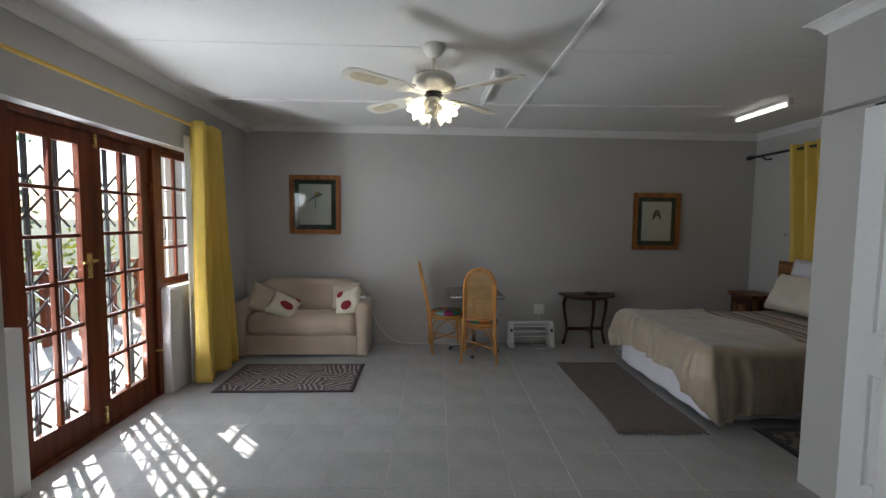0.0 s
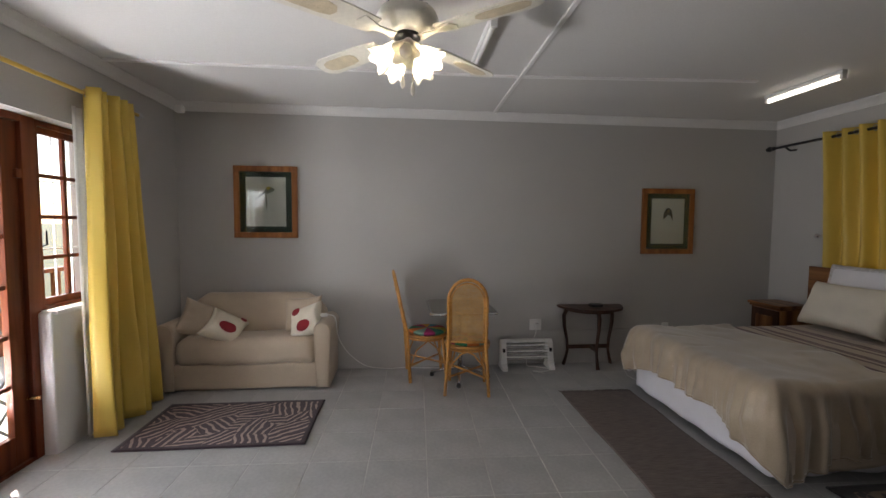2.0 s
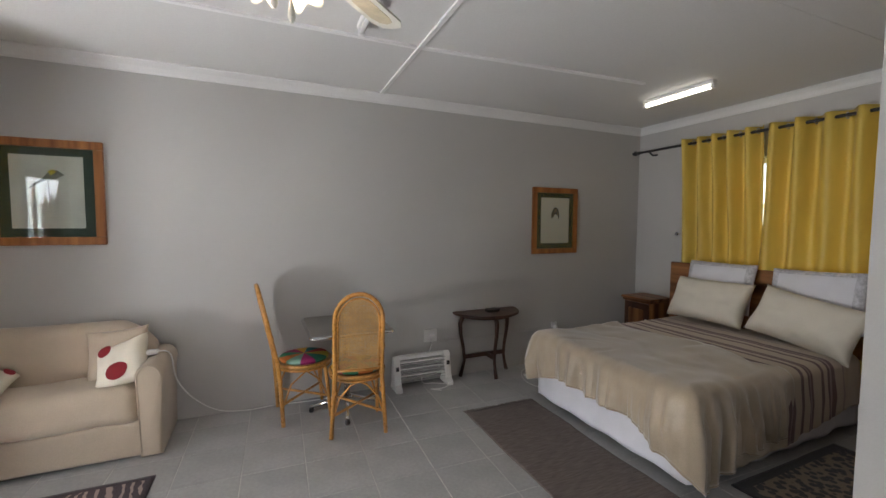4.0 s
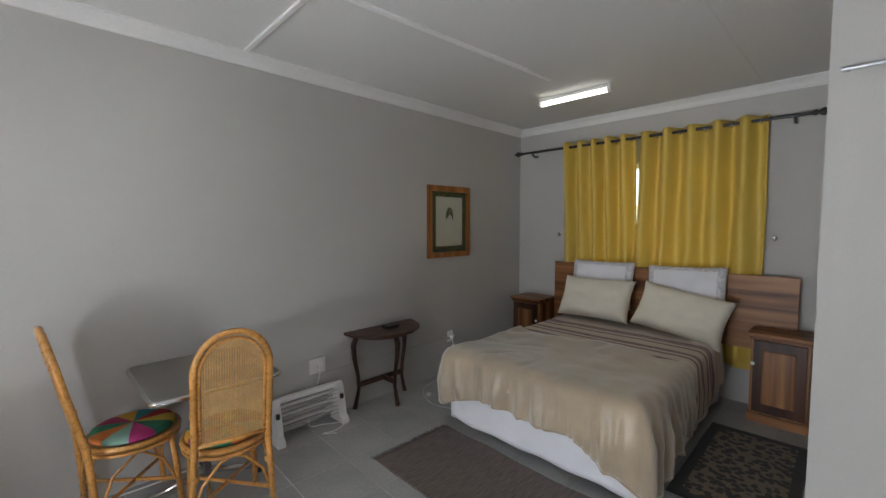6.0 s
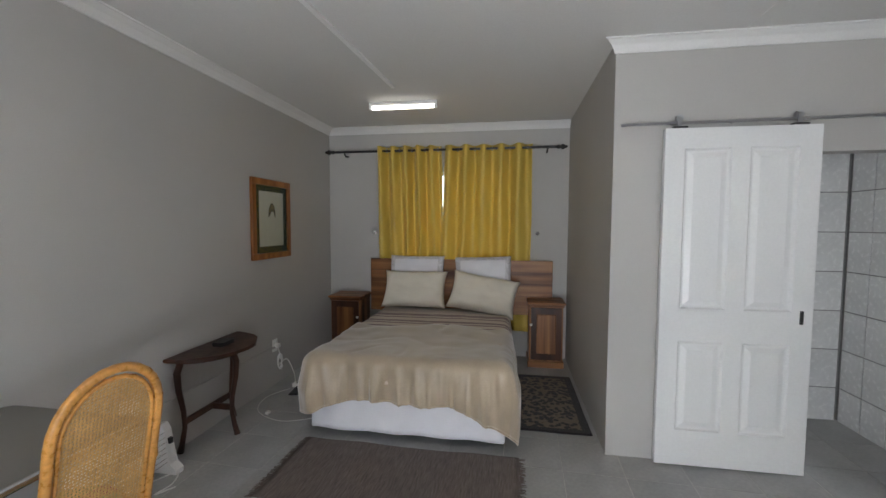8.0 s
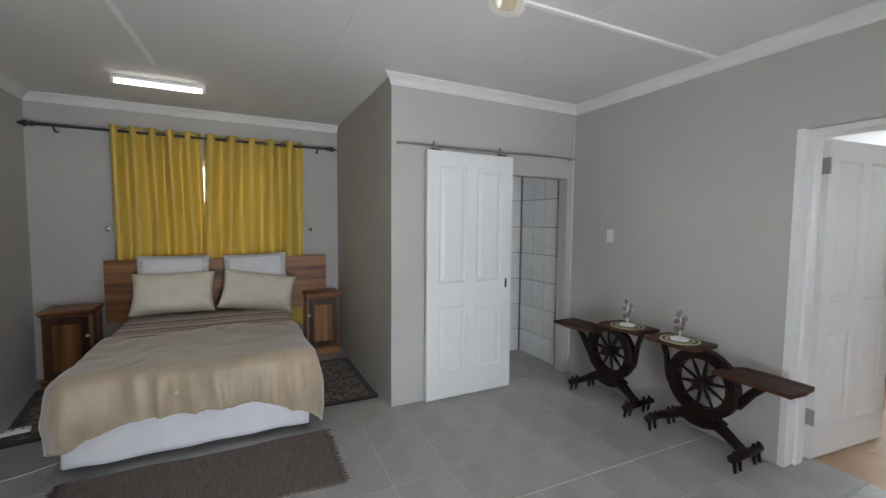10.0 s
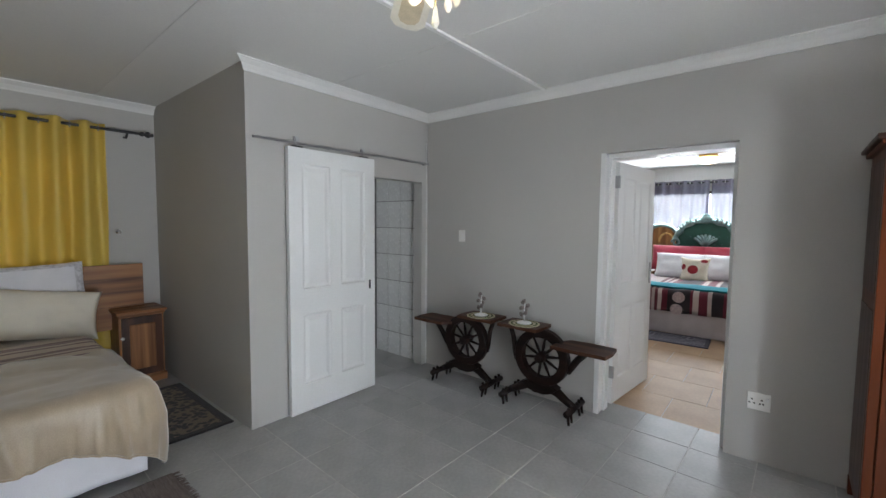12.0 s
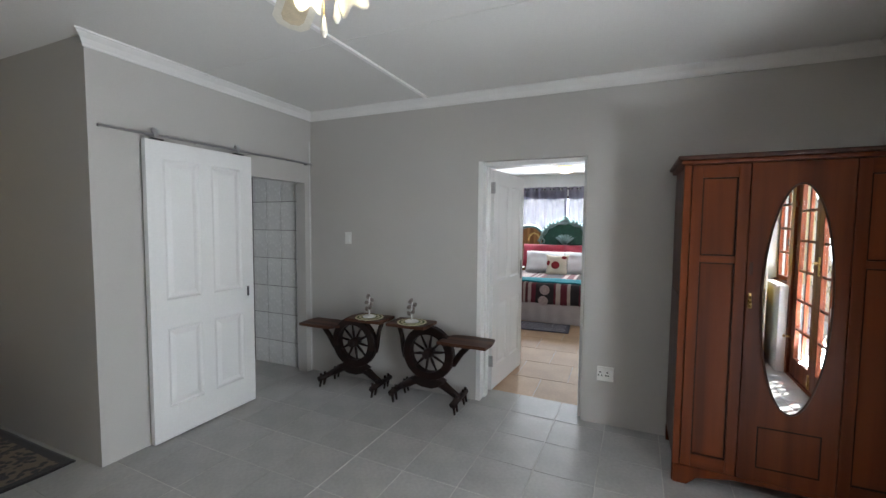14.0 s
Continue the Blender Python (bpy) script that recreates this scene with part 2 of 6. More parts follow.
def thing(name, label, category, m=None, group="", kind=""):
    ob = new(name)
    ob.empty_display_size = 0.1
    if m is not None:
        ob.matrix_world = m
    return tagged(ob, label, category, group, kind)


def solo(name, bm, material, label, category, m=None, group="", kind="", smooth=False):
    """A thing that is one mesh."""
    ob = new(name, mesh_of(name, bm, material, smooth))
    if m is not None:
        ob.matrix_world = m
    return tagged(ob, label, category, group, kind)


def thick(ob, t):
    s = ob.modifiers.new("thickness", "SOLIDIFY")
    s.thickness, s.offset = t, 0
    return ob


def structure(name, bm, material, label, category, smooth=False):
    return solo(name, bm, material, label, category, kind="structure", smooth=smooth)


# ---- the room's plan ----
XW, XE, YN, YS, ZC = -2.07, 4.22, 4.90, 0.21, 2.63
XB, YB = 2.27, 2.115
XD = -2.22

wall = bmesh.new()
bx(wall, XW - 0.22, YN, -0.1, XE + 0.22, YN + 0.22, ZC + 0.1)
structure("wall_north", wall, WALL, "long grey painted wall with pictures", "wall")
wall = bmesh.new()
# the gap at y 1.35 to 1.90 holds the added bathroom window
bx(wall, XE, -0.02, -0.1, XE + 0.22, 1.35, ZC + 0.1), bx(wall, XE, 1.90, -0.1, XE + 0.22, 2.70, ZC + 0.1)
bx(wall, XE, 1.35, -0.1, XE + 0.22, 1.90, 1.40), bx(wall, XE, 1.35, 2.05, XE + 0.22, 1.90, ZC + 0.1)
bx(wall, XE, 4.12, -0.1, XE + 0.22, YN, ZC + 0.1)
bx(wall, XE, 2.70, -0.1, XE + 0.22, 4.12, 0.95), bx(wall, XE, 2.70, 2.12, XE + 0.22, 4.12, ZC + 0.1)
structure("wall_east", wall, WALL, "grey painted wall behind the bed head", "wall")
wall = bmesh.new()
bx(wall, XW - 0.22, -0.02, -0.1, -0.40, YS, ZC + 0.1), bx(wall, 0.47, -0.02, -0.1, XE, YS, ZC + 0.1)
bx(wall, -0.40, -0.02, 2.065, 0.47, YS, ZC + 0.1)
structure("wall_south", wall, WALL, "grey painted wall with a doorway", "wall")
wall = bmesh.new()
# the unseen stretch up to y 2.05 is made solid to keep sun out
bx(wall, XW - 0.22, YS, -0.1, XW, 2.05, ZC + 0.1), bx(wall, XW - 0.22, 4.02, -0.1, XW, YN, ZC + 0.1)
bx(wall, XW - 0.22, 2.05, 2.125, XW, 4.02, ZC + 0.1)
structure("wall_west", wall, WALL, "grey painted wall over the french doors", "wall")
for name, y0, y1 in (("wall_under_window", 3.46, 4.02), ("wall_under_window", 2.05, 2.18)):
    wall = box(XW - 0.22, y0, -0.1, XW - 0.03, y1, 0.915, 0.012)
    structure(name, wall, WHITEWALL, "low white plastered wall under a window", "wall")
wall = bmesh.new()
bx(wall, XB, YS, -0.1, XB + 0.11, 0.30, ZC + 0.1), bx(wall, XB, 1.12, -0.1, XB + 0.11, YB, ZC + 0.1)
bx(wall, XB, 0.30, 1.934, XB + 0.11, 1.12, ZC + 0.1)
structure("wall_bathroom", wall, WALL, "grey painted bathroom wall with a doorway", "wall")
structure("wall_alcove", box(XB + 0.11, YB - 0.11, -0.1, XE, YB, ZC + 0.1), WALL, "grey painted side wall of the bed alcove", "wall")
ceil = bmesh.new()
bx(ceil, XW, YS, ZC, XE, YN, ZC + 0.1)


def strip(x0, y0, x1, y1, w, h):
    a, b = Vector((x0, y0)), Vector((x1, y1))
    n = (b - a).normalized().orthogonal() * w / 2
    known = set(ceil.faces)
    slab([a + n, a - n, b - n, b + n], ZC - h, ZC + 0.01, bm=ceil)
    for face in ceil.faces:
        if face not in known:
            face.material_index = int(h > 0.01)


strip(0.925, 0.27, 1.018, 4.84, 0.027, 0.014)
strip(-2.0, 3.85, 0.97, 3.835, 0.030, 0.014)
strip(0.99, 3.83, 2.86, 3.71, 0.030, 0.014)
strip(-2.0, 2.65, 4.15, 2.57, 0.008, 0.003)
strip(-2.0, 1.50, 2.2, 1.42, 0.008, 0.003)
structure("ceiling", ceil, [CEIL, STRIPWHITE], "white board ceiling with cover strips", "ceiling")

# cornice: a coved strip along a line on the wall, with the room on its left side
COVE = [(0, 0), (0, -0.075), (0.012, -0.075), (0.016, -0.062), (0.035, -0.034), (0.062, -0.014), (0.066, -0.010), (0.078, -0.010), (0.078, 0)]


def cornice(a, b, cut_a, cut_b):
    """cut: how the ends are mitred, 1 inside corner, -1 outside corner, 0 square."""
    a, b = Vector(a), Vector(b)
    d = (b - a).normalized()
    n = Vector((-d.y, d.x))
    bm = bmesh.new()
    A = [bm.verts.new((*(a + n * u + d * u * cut_a), ZC + v)) for u, v in COVE]
    B = [bm.verts.new((*(b + n * u - d * u * cut_b), ZC + v)) for u, v in COVE]
    k = len(COVE)
    for i in range(k):
        bm.faces.new((A[i], A[(i + 1) % k], B[(i + 1) % k], B[i]))
    bm.faces.new(A[::-1]), bm.faces.new(B)
    structure("cornice", bm, CORNICE, "white coved plaster cornice", "cornice")


cornice((XE, YN), (XW, YN), 1, 1)
cornice((XW, YN), (XW, YS), 1, 1)
cornice((XW, YS), (XB, YS), 1, 1)
cornice((XB, YS), (XB, YB), 1, -1)
cornice((XE, YB), (XE, YN), 0, 1)

# ---- bathroom and second bedroom shells ----
wall = bmesh.new()
bx(wall, 3.08, YS, -0.1, 3.16, 1.15, ZC)
structure("wall_bath_back", wall, BGROUT, "bathroom wall under white tiles", "wall")
structure("wall_bath_side", box(XB + 0.11, YS, -0.1, 3.08, YS + 0.02, ZC), BGROUT, "bathroom side wall under white tiles", "wall")
structure("ceiling_bath", box(XB + 0.11, YS, 2.40, XE, YB - 0.11, 2.46), CEIL, "bathroom ceiling", "ceiling")
wall = bmesh.new()
bx(wall, -2.0, -5.32, -0.1, -0.55, -5.10, 2.7), bx(wall, 1.35, -5.32, -0.1, 2.6, -5.10, 2.7)
bx(wall, -0.55, -5.32, -0.1, 1.35, -5.10, 1.15), bx(wall, -0.55, -5.32, 2.12, 1.35, -5.10, 2.7)
bx(wall, -2.2, -5.32, -0.1, -2.0, -0.02, 2.7), bx(wall, 2.6, -5.32, -0.1, 2.8, -0.02, 2.7)
structure("wall_bedroom", wall, WHITEWALL, "pale walls of the next bedroom", "wall")
structure("ceiling_bedroom", box(-2.0, -5.1, 2.56, 2.6, -0.02, 2.66), CEIL, "white ceiling of the next bedroom", "ceiling")

# ---- french doors, windows, gate ----
def glazed(parent, y0, y1, z0, z1, cols, rows, stile_l, stile_r, top, bottom, x, depth=0.04):
    """A glazed wooden leaf in the plane x: stiles, rails, bars and panes as parts."""
    a, b = x - depth / 2, x + depth / 2
    part("stile", box(a, y0, z0, b, y0 + stile_l, z1, 0.003), MERANTI, parent)
    part("stile", box(a, y1 - stile_r, z0, b, y1, z1, 0.003), MERANTI, parent)
    part("rail", box(a, y0 + stile_l, z1 - top, b, y1 - stile_r, z1, 0.003), MERANTI, parent)
    part("rail", box(a, y0 + stile_l, z0, b, y1 - stile_r, z0 + bottom, 0.003), MERANTI, parent)
    gy0, gy1, gz0, gz1 = y0 + stile_l, y1 - stile_r, z0 + bottom, z1 - top
    for i in range(1, cols):
        y = gy0 + (gy1 - gy0) * i / cols
        part("glazing_bar", box(a + 0.004, y - 0.014, gz0, b - 0.004, y + 0.014, gz1, 0.004), MERANTI, parent)
    for j in range(1, rows):
        z = gz0 + (gz1 - gz0) * j / rows
        part("glazing_bar", box(a + 0.007, gy0, z - 0.013, b - 0.007, gy1, z + 0.013, 0.004), MERANTI, parent)
    for i in range(cols):
        for j in range(rows):
            u0, u1 = gy0 + (gy1 - gy0) * i / cols, gy0 + (gy1 - gy0) * (i + 1) / cols
            v0, v1 = gz0 + (gz1 - gz0) * j / rows, gz0 + (gz1 - gz0) * (j + 1) / rows
            p = part("pane", box(x - 0.002, u0, v0, x + 0.002, u1, v1), GLASS, parent, "clear glass pane")
            p.visible_shadow = False


frame_ob = thing("door_frame", "red-brown wooden frame around french doors", "door frame", kind="structure")
for y0, y1, z0, z1 in ((2.14, 2.235, 0, 2.125), (3.405, 3.50, 0, 2.125), (2.235, 3.405, 2.082, 2.125)):
    part("jamb", box(XD - 0.05, y0, z0, XD + 0.045, y1, z1, 0.003), MERANTI, frame_ob)
part("threshold", box(XD - 0.06, 2.18, -0.005, XD + 0.04, 3.46, 0.02, 0.004), MERANTI, frame_ob)
left = thing("french_door", "closed glazed red-brown wooden door leaf", "door", group="french doors")
glazed(left, 2.238, 2.818, 0.022, 2.08, 2, 6, 0.075, 0.105, 0.095, 0.18, XD)
right = thing("french_door", "closed glazed red-brown wooden door leaf", "door", group="french doors")
glazed(right, 2.822, 3.402, 0.022, 2.08, 2, 6, 0.077, 0.103, 0.085, 0.18, XD)
lock = part("lock_plate", box(XD + 0.02, 2.742, 1.10, XD + 0.027, 2.782, 1.27, 0.003), BRASS, left, "brass lock plate")
part("lever_handle", rod([(XD + 0.025, 2.762, 1.215), (XD + 0.06, 2.762, 1.215), (XD + 0.065, 2.75, 1.215), (XD + 0.065, 2.66, 1.21)], [0.009, 0.009, 0.01, 0.007]), BRASS, lock)
part("knob", rod([(XD + 0.02, 2.80, 1.215), (XD + 0.045, 2.80, 1.215)], [0.008, 0.012]), BRASS, left)
part("bolt", box(XD + 0.02, 2.835, 1.985, XD + 0.035, 2.855, 2.11, 0.003), BRASS, right, "brass bolt at the top")
part("bolt", box(XD + 0.02, 2.835, 0.04, XD + 0.035, 2.855, 0.17, 0.003), BRASS, right)
part("door_stop", rod([(XD + 0.02, 3.39, 0.40), (XD + 0.07, 3.39, 0.40), (XD + 0.085, 3.40, 0.40)], [0.008, 0.008, 0.014]), BRASS, right)
part("catch", box(XD + 0.02, 3.37, 1.745, XD + 0.04, 3.50, 1.80, 0.004), MERANTI, right)
# made-up panel: closes the left window opening so no sun enters
part("side_panel", box(XD - 0.05, 2.05, 0.915, XD + 0.045, 2.138, 2.125, 0.003), MERANTI, frame_ob)
for nm, y0, y1 in (("window_1", 3.50, 4.02),):
    w = thing(nm, "small-paned red-brown wooden window beside the doors", "window", kind="structure")
    part("frame", box(XD - 0.05, y0, 0.92, XD + 0.045, y0 + 0.02, 2.12, 0.002), MERANTI, w)
    part("frame", box(XD - 0.05, y0, 2.085, XD + 0.045, y1, 2.12, 0.002), MERANTI, w)
    part("frame", box(XD - 0.05, y0, 0.915, XD + 0.045, y1, 0.945, 0.002), MERANTI, w)
    glazed(w, y0 + 0.02, y1, 0.945, 2.085, 2, 4, 0.03, 0.05, 0.04, 0.045, XD, 0.034)
    part("sill", box(XD + 0.03, y0 - 0.02, 0.90, XW - 0.005, y1, 0.925, 0.006), WHITEWALL, w, "white plastered sill")
    part("latch", rod([(XD + 0.02, y0 + 0.045, 1.33), (XD + 0.05, y0 + 0.045, 1.34), (XD + 0.05, y0 + 0.045, 1.43)], [0.006, 0.006, 0.004]), IRON, w)

gate = thing("security_gate", "black iron folding trellis gate outside the doors", "security gate")
GX = -2.36
for k in range(6):
    y = 2.20 + (k + 0.5) * 0.21
    for d in (-0.011, 0.011):
        part("upright", box(GX - 0.006, y + d - 0.006, 0.02, GX + 0.006, y + d + 0.006, 2.1), IRON, gate)
for zc in (0.33, 0.98, 1.64):
    for k in range(6):
        y = 2.20 + (k + 0.5) * 0.21
        for s in (-1, 1):
            for zo in (-0.1, 0.1):
                b = box(-0.003, -0.14, -0.008, 0.003, 0.14, 0.008)
                part("lattice_strap", b, IRON, gate, at=pose(GX + 0.01 * s, y, zc + zo, s * 44, 0, 0))
# white here imitates the glare of the window; it is not the bars' paint
bars = thing("burglar_bars", "thin iron bars outside the side window, whitened to match its glare", "window bars")
for k in range(3):
    part("bar", box(-2.30, 3.62 + k * 0.14, 0.95, -2.29, 3.628 + k * 0.14, 2.1), DOORWHITE, bars)
for zz in (1.3, 1.75):
    part("bar", box(-2.292, 3.52, zz, -2.282, 4.0, zz + 0.008), DOORWHITE, bars)


# ---- curtains ----
def curtain(name, label, axis_x, y0, y1, z0, z1, folds, depth, flare=0.0, lean=0.0, seed=1, drop=0.0, widen=0.0, press=0.0):
    """Eyelet curtain that hangs in the plane x, with folds that open towards the hem."""
    rnd = random.Random(seed)
    ph = [rnd.uniform(-0.6, 0.6) for _ in range(folds + 2)]

    def f(u, v):
        k = u * folds
        i = int(min(k, folds - 1e-6))
        down = 1 - v
        q = 2 * math.pi * k + (ph[i] * (1 - (k - i)) + ph[i + 1] * (k - i)) * down * 1.3
        w = math.sin(q) + 0.10 * down * math.sin(2 * q + 1.1 + seed) + 0.10 * down * math.sin(0.5 * q + 3.0 * v + seed)
        amp = depth * (1 + flare * down) * (0.9 + 0.22 * math.sin(2.3 * k + seed))
        y = y0 + (y1 - y0) * u + lean * down + widen * down * (u - 0.5) + 0.012 * math.sin(9 * v + 5 * k + seed) * down
        x = axis_x + amp * w + 0.010 * math.sin(7 * v + 3 * u * folds) * down + press * min(1, down * 2)
        z = z0 + (z1 - z0) * v - drop * u * down + 0.012 * math.sin(13 * u + seed) * down
        return (x, y, z)

    ob = thing(name, label, "curtain")
    c = part("cloth", sheet(folds * 16, 32, f), YELLOW, ob, smooth=True)
    thick(c, 0.004)
    for i in range(folds):
        for h in (0.25, 0.75):
            y = y0 + (y1 - y0) * (i + h) / folds
            part("eyelet", rod([(axis_x + 0.024 * math.cos(q), y, z1 - 0.045 + 0.024 * math.sin(q)) for q in [math.pi * j / 5 for j in range(10)]], 0.004, 6, True), STEEL, ob)
    return ob


curtain("curtain", "yellow satin eyelet curtain, drawn, behind the bed", 4.115, 3.52, 4.265, 0.30, 2.385, 5, 0.070, -0.55, -0.03, 3, 0.0, 0.03, 0.055)
curtain("curtain", "yellow satin eyelet curtain, drawn, behind the bed", 4.115, 2.52, 3.475, 0.30, 2.38, 5, 0.070, -0.55, 0.045, 5, 0.0, 0.10, 0.055)
curtain("curtain", "tall yellow satin curtain gathered beside the sofa", -1.955, 3.62, 4.07, 0.02, 2.365, 5, 0.075, 0.25, 0.105, 8, 0.0, 0.29)
lining = part("lining", sheet(10, 20, lambda u, v: (-2.02 + 0.012 * math.sin(9 * u), 3.585 + 0.08 * u + 0.02 * (1 - v), 0.03 + 2.2 * v)), SHEER, bpy.data.objects["curtain.002"], "white curtain lining", smooth=True)
thick(lining, 0.003)

rail = thing("curtain_rod", "gold curtain rod over the french doors", "curtain rod")
part("pole", rod([(-1.97, 1.45, 2.325), (-1.97, 4.17, 2.325)], 0.013, 10), GOLDROD, rail)
part("finial", lathe([(0.012, 0), (0.02, 0.01), (0.022, 0.03), (0.012, 0.05)], 12, m=pose(-1.97, 4.17, 2.325, -90)), STEEL, rail)
for y in (1.55, 4.10):
    part("bracket", box(-2.07, y - 0.012, 2.30, -1.97, y + 0.012, 2.325, 0.003), STEEL, rail)
rail = thing("curtain_rod", "black wooden curtain rod with turned ends above the bed", "curtain rod")
part("pole", rod([(4.10, 2.24, 2.335), (4.10, 4.82, 2.335)], 0.013, 10), BLACK, rail)
for y, s in ((2.25, 1), (4.80, -1)):
    part("finial", lathe([(0.014, -0.02), (0.022, 0), (0.022, 0.012), (0.012, 0.02), (0.028, 0.04), (0.030, 0.055), (0.014, 0.075), (0.018, 0.085), (0.004, 0.10)], 14, m=pose(4.10, y, 2.335, 90 * s)), BLACK, rail, smooth=True)
for y in (2.36, 4.66):
    part("bracket", rod([(4.22, y, 2.30), (4.15, y, 2.29), (4.10, y, 2.318)], 0.010), BLACK, rail)
for y in (4.31, 2.45):
    hook = thing("tieback_hook", "small silver curtain tieback hook on the wall", "hook")
    part("stem", rod([(4.22, y, 1.405), (4.14, y, 1.405)], 0.005), CHROME, hook)
    part("knob", lathe([(0.004, 0), (0.02, 0.004), (0.022, 0.014), (0.004, 0.02)], 12, m=pose(4.14, y, 1.405, 0, -90)), CHROME, hook)

w = thing("window_3", "white-framed window behind yellow curtains", "window", kind="structure")
for y0, y1, z0, z1 in ((2.70, 2.75, 0.95, 2.12), (4.07, 4.12, 0.95, 2.12), (2.75, 4.07, 0.95, 1.0), (2.75, 4.07, 2.07, 2.12), (3.38, 3.44, 1.0, 2.07), (2.75, 3.38, 1.66, 1.70), (3.44, 4.07, 1.66, 1.70)):
    part("frame", box(4.30, y0, z0, 4.35, y1, z1, 0.003), DOORWHITE, w)
part("pane", box(4.322, 2.75, 1.0, 4.326, 4.07, 2.07), GLASS, w).visible_shadow = False
# unseen window, made up around the bathroom fill lamp
w = thing("added_bath_window", "small white-framed window, unseen, added to light the bathroom", "window", kind="structure")
for y0, y1, z0, z1 in ((1.35, 1.39, 1.40, 2.05), (1.86, 1.90, 1.40, 2.05), (1.39, 1.86, 1.40, 1.44), (1.39, 1.86, 2.01, 2.05)):
    part("frame", box(4.30, y0, z0, 4.35, y1, z1, 0.003), DOORWHITE, w)
part("pane", box(4.322, 1.39, 1.44, 4.326, 1.86, 2.01), GLASS, w).visible_shadow = False


# ---- panelled doors ----
def panel_door(ob, w, h, t, margins):
    """A four-panel moulded leaf in the plane y=0, hinge edge at x=0, both faces alike."""
    s, mid, top, lock0, lock1, bot = margins
    xs = [0, s, w / 2 - mid / 2, w / 2 + mid / 2, w - s, w]
    zs = [0, bot, lock0, lock1, h - top, h]
    skin = bmesh.new()
    for y in (-t / 2, t / 2):
        V = [[skin.verts.new((x, y, z)) for z in zs] for x in xs]
        for i in range(5):
            for j in range(5):
                if not (i in (1, 3) and j in (1, 3)):
                    skin.faces.new((V[i][j], V[i + 1][j], V[i + 1][j + 1], V[i][j + 1]))
    skin.verts.ensure_lookup_table()
    for x0, z0, x1, z1 in ((0, 0, w, 0), (w, 0, w, h), (w, h, 0, h), (0, h, 0, 0)):
        skin.faces.new([skin.verts.new(p) for p in ((x0, -t / 2, z0), (x1, -t / 2, z1), (x1, t / 2, z1), (x0, t / 2, z0))])
    bmesh.ops.remove_doubles(skin, verts=skin.verts, dist=1e-5)
    part("leaf", skin, DOORWHITE, ob)
    steps = ((0, 0), (0.004, 0.004), (0.010, 0.010), (0.020, 0.012), (0.026, 0.011), (0.050, 0.004), (0.054, 0.003))
    for a, b in ((xs[1], xs[2]), (xs[3], xs[4])):
        for c, d in ((zs[1], zs[2]), (zs[3], zs[4])):
            bm = bmesh.new()
            for y in (-1, 1):
                rings = [[bm.verts.new((x, y * (t / 2 - dep), z)) for x, z in ((a + o, c + o), (b - o, c + o), (b - o, d - o), (a + o, d - o))] for o, dep in steps]
                for A, B in zip(rings, rings[1:]):
                    for k in range(4):
                        bm.faces.new((A[k], A[(k + 1) % 4], B[(k + 1) % 4], B[k]))
                bm.faces.new(rings[-1])
            part("panel", bm, DOORWHITE, ob)


sd = thing("sliding_door", "white four-panel barn door, half open", "door", pose(2.225, 1.835, 0.012, 0, 0, -90))
panel_door(sd, 0.833, 2.066, 0.04, (0.11, 0.10, 0.12, 0.78, 0.98, 0.22))
part("flush_pull", box(0.765, -0.024, 0.91, 0.785, 0.026, 0.99, 0.003), BLACK, sd, "black recessed pull")
track = thing("door_track", "thin steel sliding rail on the wall above the door", "rail")
part("rail", rod([(2.235, 2.08, 2.112), (2.235, 0.235, 2.125)], 0.009, 8), STEEL, track)
for y in (2.06, 1.45, 0.30):
    part("standoff", rod([(2.27, y, 2.115), (2.235, y, 2.115)], 0.008), STEEL, track)
for y in (1.752, 1.111):
    h = thing("roller_hanger", "steel roller that carries the sliding door", "roller")
    part("strap", box(2.222, y - 0.012, 2.06, 2.228, y + 0.012, 2.15, 0.002), STEEL, h)
    part("plate", box(2.205, y - 0.04, 2.079, 2.245, y + 0.04, 2.090, 0.002), BLACK, h)
    part("wheel", lathe([(0.008, -0.008), (0.022, -0.008), (0.018, 0), (0.022, 0.008), (0.008, 0.008)], 16, m=pose(2.235, y, 2.142, 0, 90)), STEEL, h)

fr = thing("door_frame_bedroom", "white painted door frame", "door frame", kind="structure")
part("jamb", box(0.43, -0.02, 0, 0.47, YS + 0.004, 2.065, 0.003), DOORWHITE, fr)
part("stop", box(0.412, 0.03, 0, 0.43, YS - 0.09, 2.03, 0.003), DOORWHITE, fr)
part("jamb", box(-0.40, -0.02, 0, -0.375, YS - 0.06, 2.065, 0.003), DOORWHITE, fr)
part("head", box(-0.375, -0.02, 2.03, 0.43, YS - 0.06, 2.065, 0.003), DOORWHITE, fr)
bd = thing("bedroom_door", "open white four-panel door with steel lever", "door", pose(0.418, -0.03, 0.012, 0, 0, 264))
panel_door(bd, 0.813, 2.01, 0.04, (0.10, 0.09, 0.12, 0.80, 1.0, 0.2))
pl = part("handle_plate", box(0.74, 0.02, 0.95, 0.775, 0.027, 1.15, 0.003), STEEL, bd)
part("lever_handle", rod([(0.757, 0.02, 1.08), (0.757, 0.06, 1.08), (0.745, 0.068, 1.08), (0.65, 0.068, 1.08)], 0.009), STEEL, pl)
pl = part("handle_plate", box(0.74, -0.027, 0.95, 0.775, -0.02, 1.15, 0.003), STEEL, bd)
part("lever_handle", rod([(0.757, -0.02, 1.08), (0.757, -0.06, 1.08), (0.745, -0.068, 1.08), (0.65, -0.068, 1.08)], 0.009), STEEL, pl)
